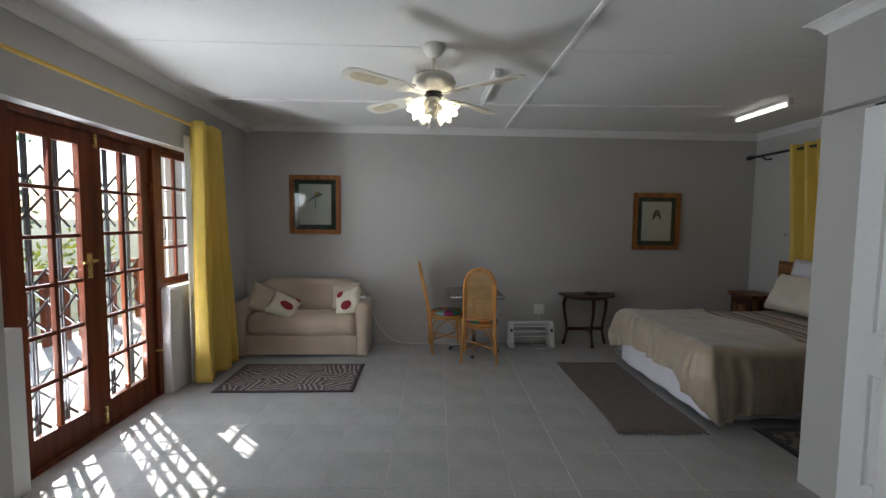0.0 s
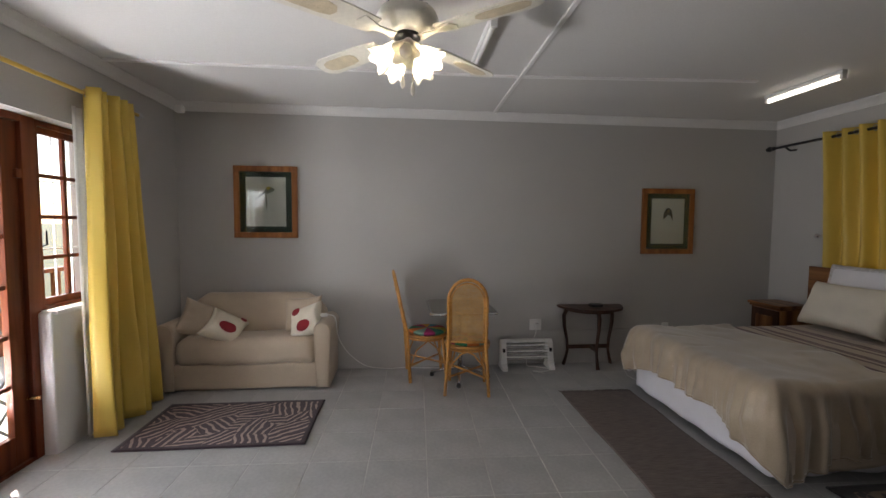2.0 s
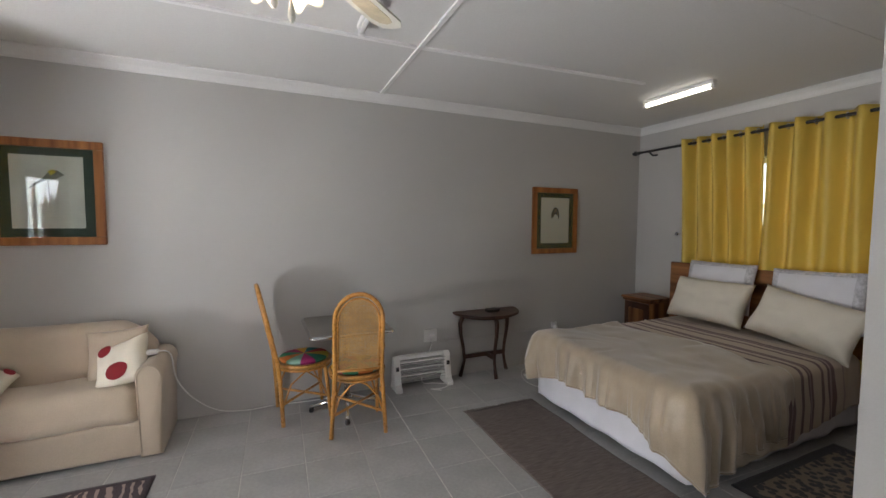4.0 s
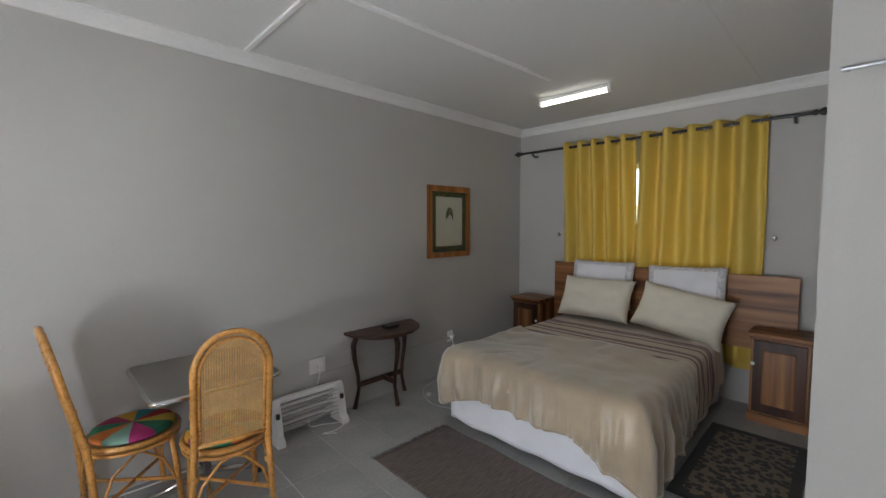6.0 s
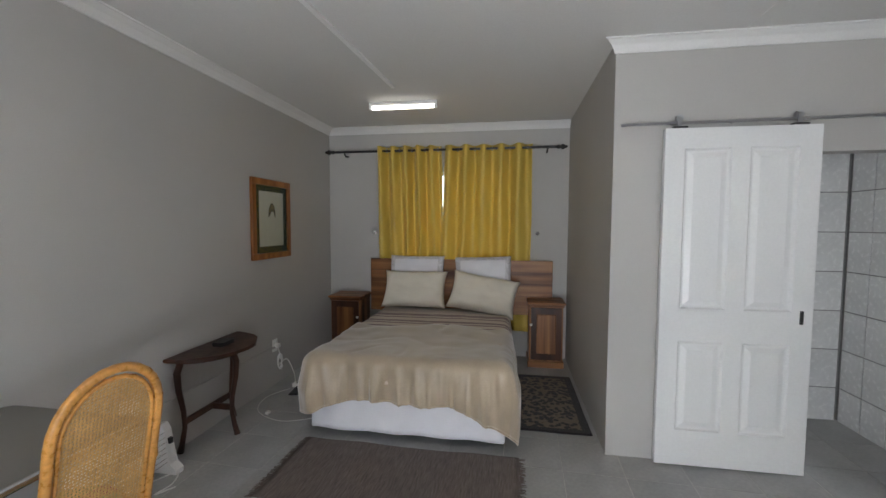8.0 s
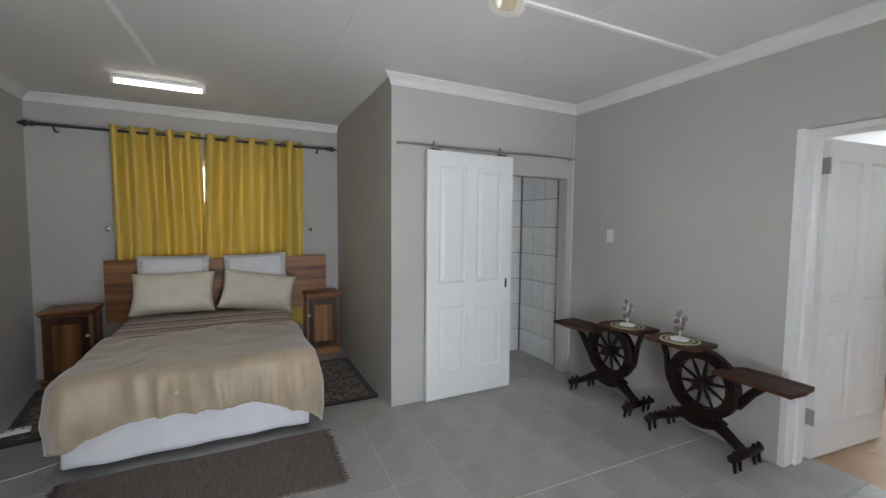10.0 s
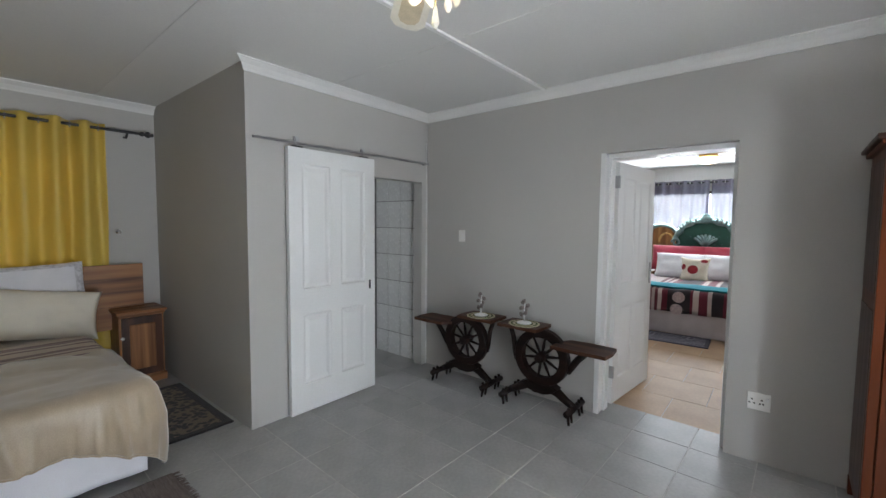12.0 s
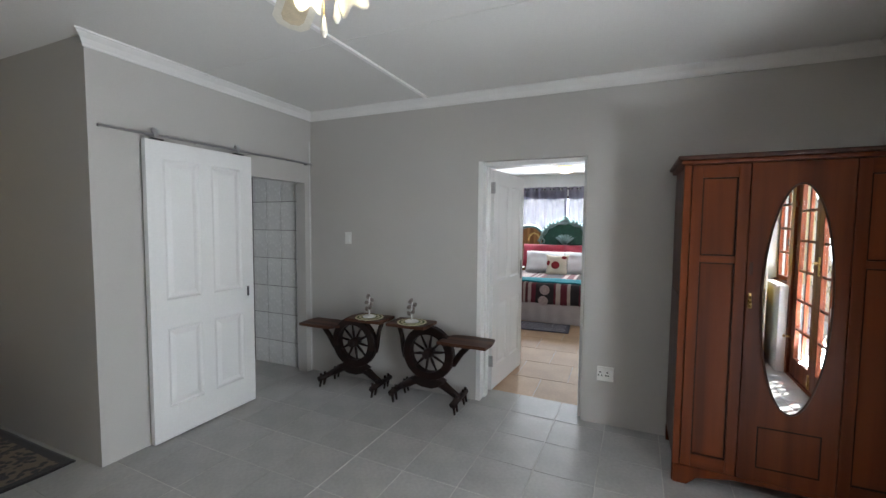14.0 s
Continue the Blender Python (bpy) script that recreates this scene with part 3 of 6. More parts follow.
for z in (0.22, 1.80):
    part("hinge", box(-0.012, -0.03, z, 0.004, 0.03, z + 0.1, 0.002), STEEL, bd)


# ---- the bed ----
def drape(x0, x1, y0, y1, top, hems, seed, fold=0.03, wrinkle=0.01, edge=0.0, r=0.06, nu=230, nt=26, nh=22):
    """Cloth over the bed's foot and both long sides. hems: for the south side, the foot and the north side the hem's
    height at even steps; edge: how far the upper edge wavers."""
    a0, b0, b1 = x0 + r, y0 + r, y1 - r
    legs = [x1 - a0, b1 - b0, x1 - a0]
    turn = 0.16
    total = sum(legs) + 2 * turn

    def along(values, k):
        k = min(max(k, 0), 1) * (len(values) - 1)
        i = min(int(k), len(values) - 2)
        return values[i] + (values[i + 1] - values[i]) * (k - i)

    def rim(p):
        """Distance along the rim -> place, outward direction, hem height, how near a corner."""
        if p < legs[0]:
            return Vector((x1 - p, b0)), Vector((0, -1)), along(hems[0], p / legs[0]), max(0, 1 - (legs[0] - p) / 0.22)
        p -= legs[0]
        if p < turn:
            q = p / turn * math.pi / 2
            return Vector((a0, b0)), Vector((-math.sin(q), -math.cos(q))), hems[0][-1] + (hems[1][0] - hems[0][-1]) * p / turn, 1.0
        p -= turn
        if p < legs[1]:
            return Vector((a0, b0 + p)), Vector((-1, 0)), along(hems[1], p / legs[1]), max(0, 1 - min(p, legs[1] - p) / 0.22)
        p -= legs[1]
        if p < turn:
            q = p / turn * math.pi / 2
            return Vector((a0, b1)), Vector((-math.cos(q), math.sin(q))), hems[1][-1] + (hems[2][0] - hems[1][-1]) * p / turn, 1.0
        p -= turn
        return Vector((a0 + p, b1)), Vector((0, 1)), along(hems[2], p / legs[2]), max(0, 1 - p / 0.22)

    def lumps(x, y):
        n = noise.noise(Vector((x * 1.7, y * 1.7, seed)))
        crease = max(0, 0.3 - 2.2 * abs(noise.noise(Vector((x * 2.6 + y * 1.1, y * 2.4 - x, seed + 6)))))
        return wrinkle * (n - 1.1 * crease + 0.35 * noise.noise(Vector((x * 7, y * 7, seed + 2))))

    def f(u, v):
        p = u * total
        base, out, hem, corner = rim(p)
        k = v * (nt + nh) / nt
        if k <= 1:
            spine_y = b0 + (b1 - b0) * u
            spine = Vector((x1 + edge * noise.noise(Vector((spine_y * 2.2, 1.5, seed))), spine_y))
            q = spine.lerp(base, k)
            return (q.x, q.y, top + lumps(q.x, q.y))
        h = (v * (nt + nh) - nt) / nh
        length = h * (top - hem + 0.57 * r)
        bend = min(length / r, math.pi / 2)
        side, fall = r * math.sin(bend), r * (1 - math.cos(bend)) + max(0, length - r * math.pi / 2)
        loose = min(1, length / 0.28) ** 1.3
        wave = 0.8 * noise.noise(Vector((p * 5, length * 0.9, seed + 3))) + 0.9 * (0.4 - 1.7 * abs(noise.noise(Vector((p * 7.5 + length * 0.8, length * 0.8, seed + 8))))) + 0.25 * noise.noise(Vector((p * 43, length * 3, seed)))
        side += loose * (fold * (0.2 + wave) * (1 + 0.4 * corner) + 0.022 + 0.028 * corner)
        q = base + out * side
        slip = 0.02 * loose * noise.noise(Vector((p * 6, length * 2, seed + 12)))
        z = top - fall + lumps(base.x, base.y) * (1 - h) + 0.014 * h * noise.noise(Vector((p * 5, 0, seed)))
        return (q.x + out.y * slip, q.y - out.x * slip, max(z, 0.016))

    return sheet(nu, nt + nh, f)


def pillow(w, h, t, pinch=0.10, seed=0):
    """A stuffed pillow lying in the xz plane, thick along y."""
    bm = bmesh.new()

    def side(s):
        def f(u, v):
            a, b = 2 * u - 1, 2 * v - 1
            k = max(0, (1 - a ** 4)) * max(0, (1 - b ** 4))
            x = a * w / 2 * (1 - pinch * (1 - b * b) * a * a)
            z = b * h / 2 * (1 - pinch * (1 - a * a) * b * b)
            n = noise.noise(Vector((a * 2, b * 2, seed + s)))
            c = 0.10 * max(0, 0.35 - 2 * abs(noise.noise(Vector((a * 2.2 + b, b * 2.6 - a * 0.6, seed + 5))))) if seed > 8 else 0
            return (x, s * (t / 2 * k ** 0.45 * (1 + 0.18 * n - c)), z)
        return f

    sheet(34, 26, side(1), bm), sheet(34, 26, side(-1), bm)
    bmesh.ops.remove_doubles(bm, verts=bm.verts, dist=1e-4)
    return bm


def pillow_band(w, h, t, pinch, seed, inner, outer):
    """A border that lies on a pillow's front, between two fractions of its half size."""
    def f(u, v):
        k = inner + (outer - inner) * v
        q = (u * 4) % 4
        e = 2 * (q - int(q)) - 1
        a, b = ((e, -1), (1, e), (-e, 1), (-1, -e))[int(q) % 4]
        a, b = a * k, b * k
        n = noise.noise(Vector((a * 2, b * 2, seed + 1)))
        y = t / 2 * (max(0, 1 - a ** 4) * max(0, 1 - b ** 4)) ** 0.45 * (1 + 0.18 * n)
        return (a * w / 2 * (1 - pinch * (1 - b * b) * a * a), y + 0.003, b * h / 2 * (1 - pinch * (1 - a * a) * b * b))

    return sheet(80, 4, f, closed_u=True)


def colour_bands(ramp, bands):
    """Hard bands on a colour ramp: start in 0..1, colour."""
    ramp.interpolation = "CONSTANT"
    e = ramp.elements
    e.remove(e[1])
    e[0].position, e[0].color = bands[0][0], (*bands[0][1], 1)
    for p, c in bands[1:]:
        e.new(p).color = (*c, 1)


def striped(name, bands, base, axis=0, rough=0.9, wob=0.004):
    """Woven cloth whose stripes lie across an axis of the piece; bands: start, colour."""
    m = mat(name, base, rough, 0.08, 5, 240, 0.25, sheen=0.2)
    n, l, b = nodes_of(m)
    co, sp = n.new("ShaderNodeTexCoord"), n.new("ShaderNodeSeparateXYZ")
    l.new(co.outputs["Object"], sp.inputs[0])
    nz = n.new("ShaderNodeTexNoise")
    nz.inputs["Scale"].default_value = 5
    l.new(co.outputs["Object"], nz.inputs["Vector"])
    ad = n.new("ShaderNodeMath")
    ad.operation, ad.inputs[1].default_value = "MULTIPLY_ADD", wob
    l.new(nz.outputs[0], ad.inputs[0]), l.new(sp.outputs[axis], ad.inputs[2])
    mr = n.new("ShaderNodeMapRange")
    lo, hi = bands[0][0], bands[-1][0]
    mr.inputs["From Min"].default_value, mr.inputs["From Max"].default_value = lo, hi
    l.new(ad.outputs[0], mr.inputs["Value"])
    r = n.new("ShaderNodeValToRGB")
    colour_bands(r.color_ramp, [((p - lo) / (hi - lo), c) for p, c in bands])
    l.new(mr.outputs[0], r.inputs[0])
    l.new(r.outputs[0], b.inputs["Base Color"])
    return m


PUR, SND, LIL = (0.17, 0.10, 0.11), (0.58, 0.49, 0.40), (0.40, 0.31, 0.29)
STRIPES = striped("striped_woven_blanket", [(2.1, SND), (3.04, PUR), (3.07, LIL), (3.08, PUR), (3.11, LIL), (3.12, SND), (3.21, PUR), (3.245, SND), (3.285, PUR), (3.31, LIL), (3.32, PUR), (3.345, SND), (3.45, PUR), (3.485, SND),
                                            (3.53, PUR), (3.56, LIL), (3.57, PUR), (3.61, SND), (3.72, LIL), (3.745, SND), (4.2, SND)], SND)
BY0, BY1, BX0 = 2.76, 4.14, 2.20
bed = thing("bed", "double bed base with white valance and wooden headboard", "bed")
part("mattress", box(BX0 + 0.04, BY0 + 0.04, 0.30, 4.09, BY1 - 0.04, 0.55, 0.04), LINEN, bed)


def skirt(u, v):
    per = [(4.05, BY0), (BX0, BY0), (BX0, BY1), (4.05, BY1)]
    L = [1.85, 1.38, 1.85]
    s = u * sum(L)
    k = 0
    while k < 2 and s > L[k]:
        s -= L[k]
        k += 1
    a, b = Vector(per[k]), Vector(per[k + 1])
    d = (b - a).normalized()
    p = a + d * s
    out = Vector((d.y, -d.x)) * -1
    w = 0.010 * math.sin(s * 17 + k) * (1 - v) + 0.006 * noise.noise(Vector((s * 6, v * 2, k)))
    return (p.x - out.x * -w, p.y - out.y * -w, 0.05 + 0.31 * v + 0.012 * noise.noise(Vector((s * 2.5, 0, k))) * (1 - v))


thick(part("valance", sheet(120, 10, skirt), LINEN, bed, "white cotton valance", smooth=True), 0.004)
part("base", box(BX0 + 0.06, BY0 + 0.06, 0.10, 4.07, BY1 - 0.06, 0.30, 0.01), mat("dark_base_fabric", (0.05, 0.045, 0.05), 0.9), bed)
for x in (BX0 + 0.16, 3.95):
    for y in (BY0 + 0.14, BY1 - 0.14):
        part("leg", lathe([(0.022, 0), (0.03, 0.01), (0.026, 0.10)], 14, m=pose(x, y, 0)), BLACK, bed)
hb = part("headboard", box(4.105, 2.28, 0.50, 4.135, 4.35, 1.104, 0.004), KIAAT, bed, "plank headboard of streaked brown wood")
for z in (0.71, 0.84, 0.97):
    part("joint", box(4.1035, 2.285, z, 4.1065, 4.345, z + 0.003), DARKWOOD, hb)
for y in (2.9, 3.75):
    part("headboard_leg", box(4.107, y, 0.0, 4.133, y + 0.06, 0.585, 0.003), KIAATV, bed)
blanket = solo("striped_blanket", drape(2.165, 3.97, BY0 - 0.016, BY1 + 0.004, 0.575, ((0.24, 0.19, 0.12, 0.10, 0.10), (0.34, 0.42, 0.42, 0.34), (0.24, 0.24)), 2, 0.02, 0.008, r=0.06), STRIPES, "sand blanket with purple woven stripes on the bed", "blanket", smooth=True)
thick(blanket, 0.006)
throw = thing("velvet_throw", "crumpled beige velvet throw over the bed foot", "throw")
cloth = drape(2.14, 3.08, BY0 - 0.034, BY1 + 0.020, 0.598, ((0.20, 0.19, 0.16, 0.04), (0.19, 0.26, 0.30, 0.31, 0.30, 0.31, 0.31, 0.28, 0.22), (0.17, 0.22, 0.24)), 7, 0.060, 0.022, 0.14, r=0.075)
cloth.verts.ensure_lookup_table()
hem = [cloth.verts[k * 49 + 48].co.copy() for k in range(231)]
thick(part("cloth", cloth, VELVET, throw, smooth=True), 0.008)
part("hem", rod(hem, 0.007, 6), VELVET, throw, "stitched velvet hem", smooth=True)
group = "pillows on the bed"
LACE = mat("grey_lace_border", (0.60, 0.59, 0.61), 0.9, 0.25, 40, 300, 0.3)
for y, ry in ((3.775, 0), (3.03, 2)):
    p = thing("pillow", "white pillow with a lace border against the headboard", "pillow", pose(4.00, y, 0.925, 0, 0, 90) @ pose(0, 0, 0, 14, ry), group)
    part("cushion", pillow(0.62, 0.46, 0.13, 0.04, y), LINEN, p, smooth=True)
    part("lace_border", pillow_band(0.62, 0.46, 0.13, 0.04, y, 0.80, 0.985), LACE, p, "grey lace border", smooth=True)
for y, ry, rz, w in ((3.76, 0, 0, 0.70), (3.02, -9, -4, 0.72)):
    solo("pillow", pillow(w, 0.42, 0.20, 0.08, y + 9), CREAM, "plump cream pillow leaning on a white one", "pillow", pose(3.84, y, 0.80 - abs(ry) * 0.004, 0, 0, 90 + rz) @ pose(0, 0, 0, 27, ry, 0), group, smooth=True)


# ---- nightstands ----
def nightstand(name, label, y0, y1, knob_y, sgn):
    ob = thing(name, label, "nightstand")
    x0, x1 = 3.86, 4.20
    part("carcass", box(x0 + 0.02, y0 + 0.012, 0.05, x1, y1 - 0.012, 0.665, 0.003), KIAATV, ob)
    part("top", box(x0 - 0.02, y0 - 0.01, 0.668, x1, y1 + 0.01, 0.695, 0.008), KIAAT, ob)
    part("moulding", box(x0 - 0.005, y0 + 0.004, 0.645, x1, y1 - 0.004, 0.668, 0.006), KIAAT, ob)
    part("plinth", box(x0 - 0.004, y0, 0, x1, y1, 0.07, 0.006), KIAAT, ob)
    d = part("door", box(x0, y0 + 0.03, 0.085, x0 + 0.022, y1 - 0.03, 0.635, 0.003), DARKWOOD, ob, "dark framed cupboard door")
    part("panel", box(x0 - 0.006, y0 + 0.085, 0.15, x0 + 0.01, y1 - 0.085, 0.57, 0.012), KIAATV, d)
    part("knob", lathe([(0.006, 0), (0.006, 0.012), (0.014, 0.016), (0.014, 0.024), (0.004, 0.028)], 12, m=pose(x0, knob_y, 0.46, 0, -90)), PLASTIC, d, "white china knob")
    return ob


nightstand("nightstand", "brown wooden nightstand with panelled door beside the bed", 2.175, 2.545, 2.515, 1)
nightstand("nightstand", "brown wooden nightstand in the wall corner", 4.385, 4.755, 4.42, -1)


# ---- sofa ----
sofa = thing("sofa", "small beige fabric two-seater sofa with rolled arms", "sofa")


def soft(bm, x0, y0, z0, x1, y1, z1, r=0.05, seed=0, puff=0.012, cuts=6):
    """A padded block: rounded and slightly lumpy."""
    bx(bm, x0, y0, z0, x1, y1, z1)
    bmesh.ops.bevel(bm, geom=list(bm.edges), offset=r, segments=4, profile=0.5, affect="EDGES")
    bmesh.ops.subdivide_edges(bm, edges=[e for e in bm.edges if e.calc_length() > 0.12], cuts=cuts, use_grid_fill=True)
    for v in bm.verts:
        v.co += Vector((noise.noise(v.co * 5 + Vector((seed, 0, 0))), noise.noise(v.co * 5 + Vector((0, seed, 0))), noise.noise(v.co * 5 + Vector((0, 0, seed))))) * puff
    return bm


SX0, SX1, SF = -2.03, -0.545, 4.36
part("base", soft(bmesh.new(), SX0 + 0.05, SF + 0.02, 0.02, SX1 - 0.04, 4.86, 0.25, 0.025, 1, 0.006), BEIGE, sofa, smooth=True)
part("seat_cushion", soft(bmesh.new(), -1.87, SF - 0.012, 0.235, -0.675, 4.72, 0.475, 0.085, 2, 0.02), BEIGE, sofa, smooth=True)


def back_shape(u, v):
    """Sofa back: taller in the middle, falling off in a curve at both ends."""
    x = -1.95 + 1.33 * u
    e = min(u, 1 - u)
    top = 0.50 + 0.325 * min(1, e / 0.16) ** 0.35
    q = v * math.pi
    y = 4.75 - 0.095 * math.cos(q) + 0.02
    z = top - 0.08 + 0.08 * math.sin(q) if 0 < v < 1 else 0.2
    return (x, y, z + 0.006 * noise.noise(Vector((x * 5, q, 2))))


bk = sheet(40, 14, back_shape)
bmesh.ops.holes_fill(bk, edges=[e for e in bk.edges if e.is_boundary], sides=0)
part("backrest", bk, BEIGE, sofa, smooth=True)
for x0, x1 in ((SX0, -1.865), (-0.69, SX1)):
    arm = bmesh.new()
    w = (x1 - x0) / 2
    prof = [(x0 + 0.012, 0.02), (x1 - 0.012, 0.02), (x1 - 0.006, 0.45)] + [((x0 + x1) / 2 + (w + 0.008) * math.cos(q), 0.53 + 0.085 * math.sin(q)) for q in [math.pi * k / 10 for k in range(11)]] + [(x0 + 0.006, 0.45)]
    slab(prof, SF - 0.005, 4.86, "y", arm, 0.02)
    part("arm", arm, BEIGE, sofa, smooth=True)
    part("piping", rod([((x0 + x1) / 2 + (w - 0.01) * math.cos(q), SF - 0.008, 0.53 + 0.075 * math.sin(q)) for q in [math.pi * k / 12 for k in range(13)]] + [(x0 + 0.02, SF - 0.008, 0.06)], 0.005, 6), BEIGE, sofa)
RED = mat("dark_red_applique", (0.24, 0.012, 0.018), 0.85, 0.1, 8, 120)
CUSH = mat("cream_cushion_cloth", (0.72, 0.66, 0.54), 0.9, 0.06, 6, 200, 0.2)


def spot_cushion(m, label, spots, size=0.36):
    ob = thing("cushion", label, "cushion", m, "cushions on the sofa")
    part("cover", pillow(size, size, 0.13, 0.16, 3), CUSH, ob, smooth=True)
    for cx, cz, rx, rz in spots:
        def f(u, v, cx=cx, cz=cz, rx=rx, rz=rz):
            q = 2 * math.pi * u
            a, b = cx + rx * v * math.cos(q), cz + rz * v * math.sin(q)
            aa, bb = min(1, abs(a) / (size / 2)), min(1, abs(b) / (size / 2))
            k = (1 - aa ** 4) * (1 - bb ** 4)
            n = noise.noise(Vector((2 * a / size * 2, 2 * b / size * 2, 3 - 1)))
            return (a, -(0.065 * k ** 0.45 * (1 + 0.18 * n)) - 0.004, b)
        part("red_spot", sheet(28, 5, f, closed_u=True), RED, ob, "dark red round patch", smooth=True)
    return ob


solo("cushion", pillow(0.36, 0.34, 0.13, 0.12, 4), BEIGE, "plain beige scatter cushion on the sofa", "cushion", pose(-1.74, 4.58, 0.60, -24, 26, 32), "cushions on the sofa", smooth=True)
spot_cushion(pose(-1.50, 4.50, 0.545, -56, 30, 14), "cream cushion with a dark red spot", [(0.02, -0.03, 0.075, 0.055), (0.11, 0.135, 0.03, 0.03)], 0.34)
spot_cushion(pose(-0.79, 4.53, 0.585, -38, -22, -14), "cream cushion with two dark red spots", [(0.01, -0.07, 0.065, 0.055), (-0.07, 0.10, 0.045, 0.04)], 0.33)
solo("cushion", pillow(0.36, 0.34, 0.10, 0.12, 6), BEIGE, "plain beige scatter cushion behind a spotted one", "cushion", pose(-0.84, 4.64, 0.63, -14, -4, -6), "cushions on the sofa", smooth=True)


# ---- rattan chairs ----
def patchwork(name):
    """Bright wedges of cloth round the middle of a seat pad."""
    m = mat(name, (0.5, 0.3, 0.1), 0.85, 0.1, 6, 200, 0.2)
    n, l, b = nodes_of(m)
    co, sp, at = n.new("ShaderNodeTexCoord"), n.new("ShaderNodeSeparateXYZ"), n.new("ShaderNodeMath")
    at.operation = "ARCTAN2"
    l.new(co.outputs["Object"], sp.inputs[0]), l.new(sp.outputs[0], at.inputs[0]), l.new(sp.outputs[1], at.inputs[1])
    mr = n.new("ShaderNodeMapRange")
    mr.inputs["From Min"].default_value, mr.inputs["From Max"].default_value = -math.pi, math.pi
    l.new(at.outputs[0], mr.inputs["Value"])
    r = n.new("ShaderNodeValToRGB")
    cols = [(0.02, 0.20, 0.10), (0.30, 0.02, 0.09), (0.55, 0.30, 0.03), (0.03, 0.22, 0.26), (0.42, 0.03, 0.04), (0.50, 0.38, 0.05), (0.02, 0.16, 0.09), (0.33, 0.02, 0.12), (0.22, 0.38, 0.30), (0.55, 0.16, 0.03)]
    colour_bands(r.color_ramp, [(k / len(cols), c) for k, c in enumerate(cols)])
    l.new(mr.outputs[0], r.inputs[0]), l.new(r.outputs[0], b.inputs["Base Color"])
    return m


PATCH = patchwork("patchwork_cloth")


def rattan_chair(m, label):
    """Faces +y; the back legs stand at y=0 and rise into an arched back."""
    ob = thing("rattan_chair", label, "chair", m, "rattan chairs at the table")
    W, lean = 0.160, -0.34

    def back(x, z):
        return (x, -0.0 + (lean * (z - 0.42) * 0.62 if z > 0.42 else 0.02 * (0.42 - z) / 0.42 - 0.0), z)

    arch = [back(-W - 0.030, 0.0), back(-W - 0.014, 0.25), back(-W, 0.45), back(-W, 0.65), back(-W, 0.847)]
    arch += [back(-W * math.cos(q), 0.847 + 0.19 * math.sin(q)) for q in [math.pi * k / 14 for k in range(1, 14)]]
    arch += [back(W, 0.847), back(W, 0.65), back(W, 0.45), back(W + 0.014, 0.25), back(W + 0.030, 0.0)]
    part("back_frame", rod(arch, 0.0155, 10), RATTAN, ob, smooth=True)
    w2 = W - 0.021
    inner = [back(-w2, 0.50), back(-w2, 0.65), back(-w2, 0.837)] + [back(-w2 * math.cos(q), 0.837 + 0.170 * math.sin(q)) for q in [math.pi * k / 14 for k in range(1, 14)]] + [back(w2, 0.837), back(w2, 0.65), back(w2, 0.50)]
    part("inner_hoop", rod(inner, 0.008, 8), RATTAN, ob, smooth=True)
    part("back_rail", rod([back(-W, 0.49), back(0, 0.485), back(W, 0.49)], 0.011, 8), RATTAN, ob, smooth=True)
    cane = bmesh.new()
    w3 = w2 - 0.004

    def top(x):
        return 0.837 + 0.166 * math.sqrt(max(0, 1 - (x / w3) ** 2))

    def strand(a, b, t, off):
        a, b = Vector(back(*a)) + Vector((0, off, 0)), Vector(back(*b)) + Vector((0, off, 0))
        d = (b - a)
        if d.length < 0.01:
            return
        s = d.normalized().cross(Vector((0, 1, 0))).normalized() * t
        h = Vector((0, 0.0007, 0))
        q = [cane.verts.new(p) for p in (a - s - h, a + s - h, b + s - h, b - s - h, a - s + h, a + s + h, b + s + h, b - s + h)]
        for f in ((0, 1, 2, 3), (7, 6, 5, 4), (0, 4, 5, 1), (2, 6, 7, 3), (1, 5, 6, 2), (3, 7, 4, 0)):
            cane.faces.new([q[k] for k in f])

    step = 0.0105
    k = int(w3 / step)
    for i in range(-k, k + 1):
        strand((i * step, 0.495), (i * step, top(i * step)), 0.0022, 0.0)
    z = 0.50
    while z < 0.997:
        half = w3 if z <= 0.837 else w3 * math.sqrt(max(0, 1 - ((z - 0.837) / 0.166) ** 2))
        strand((-half, z), (half, z), 0.0022, 0.0012)
        z += step
    for s in (-1, 1):
        c = -0.6
        while c < 0.7:
            pts = [(x, 0.5 + s * x + c + 0.2) for x in [w3 * q / 40 for q in range(-40, 41)]]
            pts = [p for p in pts if 0.495 <= p[1] <= top(p[0])]
            if len(pts) > 1:
                strand(pts[0], pts[-1], 0.0012, -0.0012)
            c += 0.021
    tagged(part("cane_panel", cane, CANE, ob, "woven cane back"), kind="stuff")
    ring = [(0.195 * math.cos(q), 0.205 + 0.20 * math.sin(q), 0.425) for q in [2 * math.pi * k / 28 for k in range(28)]]
    part("seat_ring", rod(ring, 0.015, 8, True), RATTAN, ob, smooth=True)
    part("seat_ring", rod([(x, y, 0.395) for x, y, z in ring], 0.010, 8, True), RATTAN, ob, smooth=True)
    part("seat", lathe([(0.187, 0.40), (0.19, 0.428), (0.06, 0.430)], 28, m=pose(0, 0.205, 0)), CANE, ob)
    pad = part("seat_pad", lathe([(0.02, -0.018), (0.17, -0.018), (0.186, -0.006), (0.18, 0.012), (0.13, 0.020), (0.02, 0.023)], 32), PATCH, ob, "patchwork seat pad in bright wedges", smooth=True, at=pose(0, 0.205, 0.452))
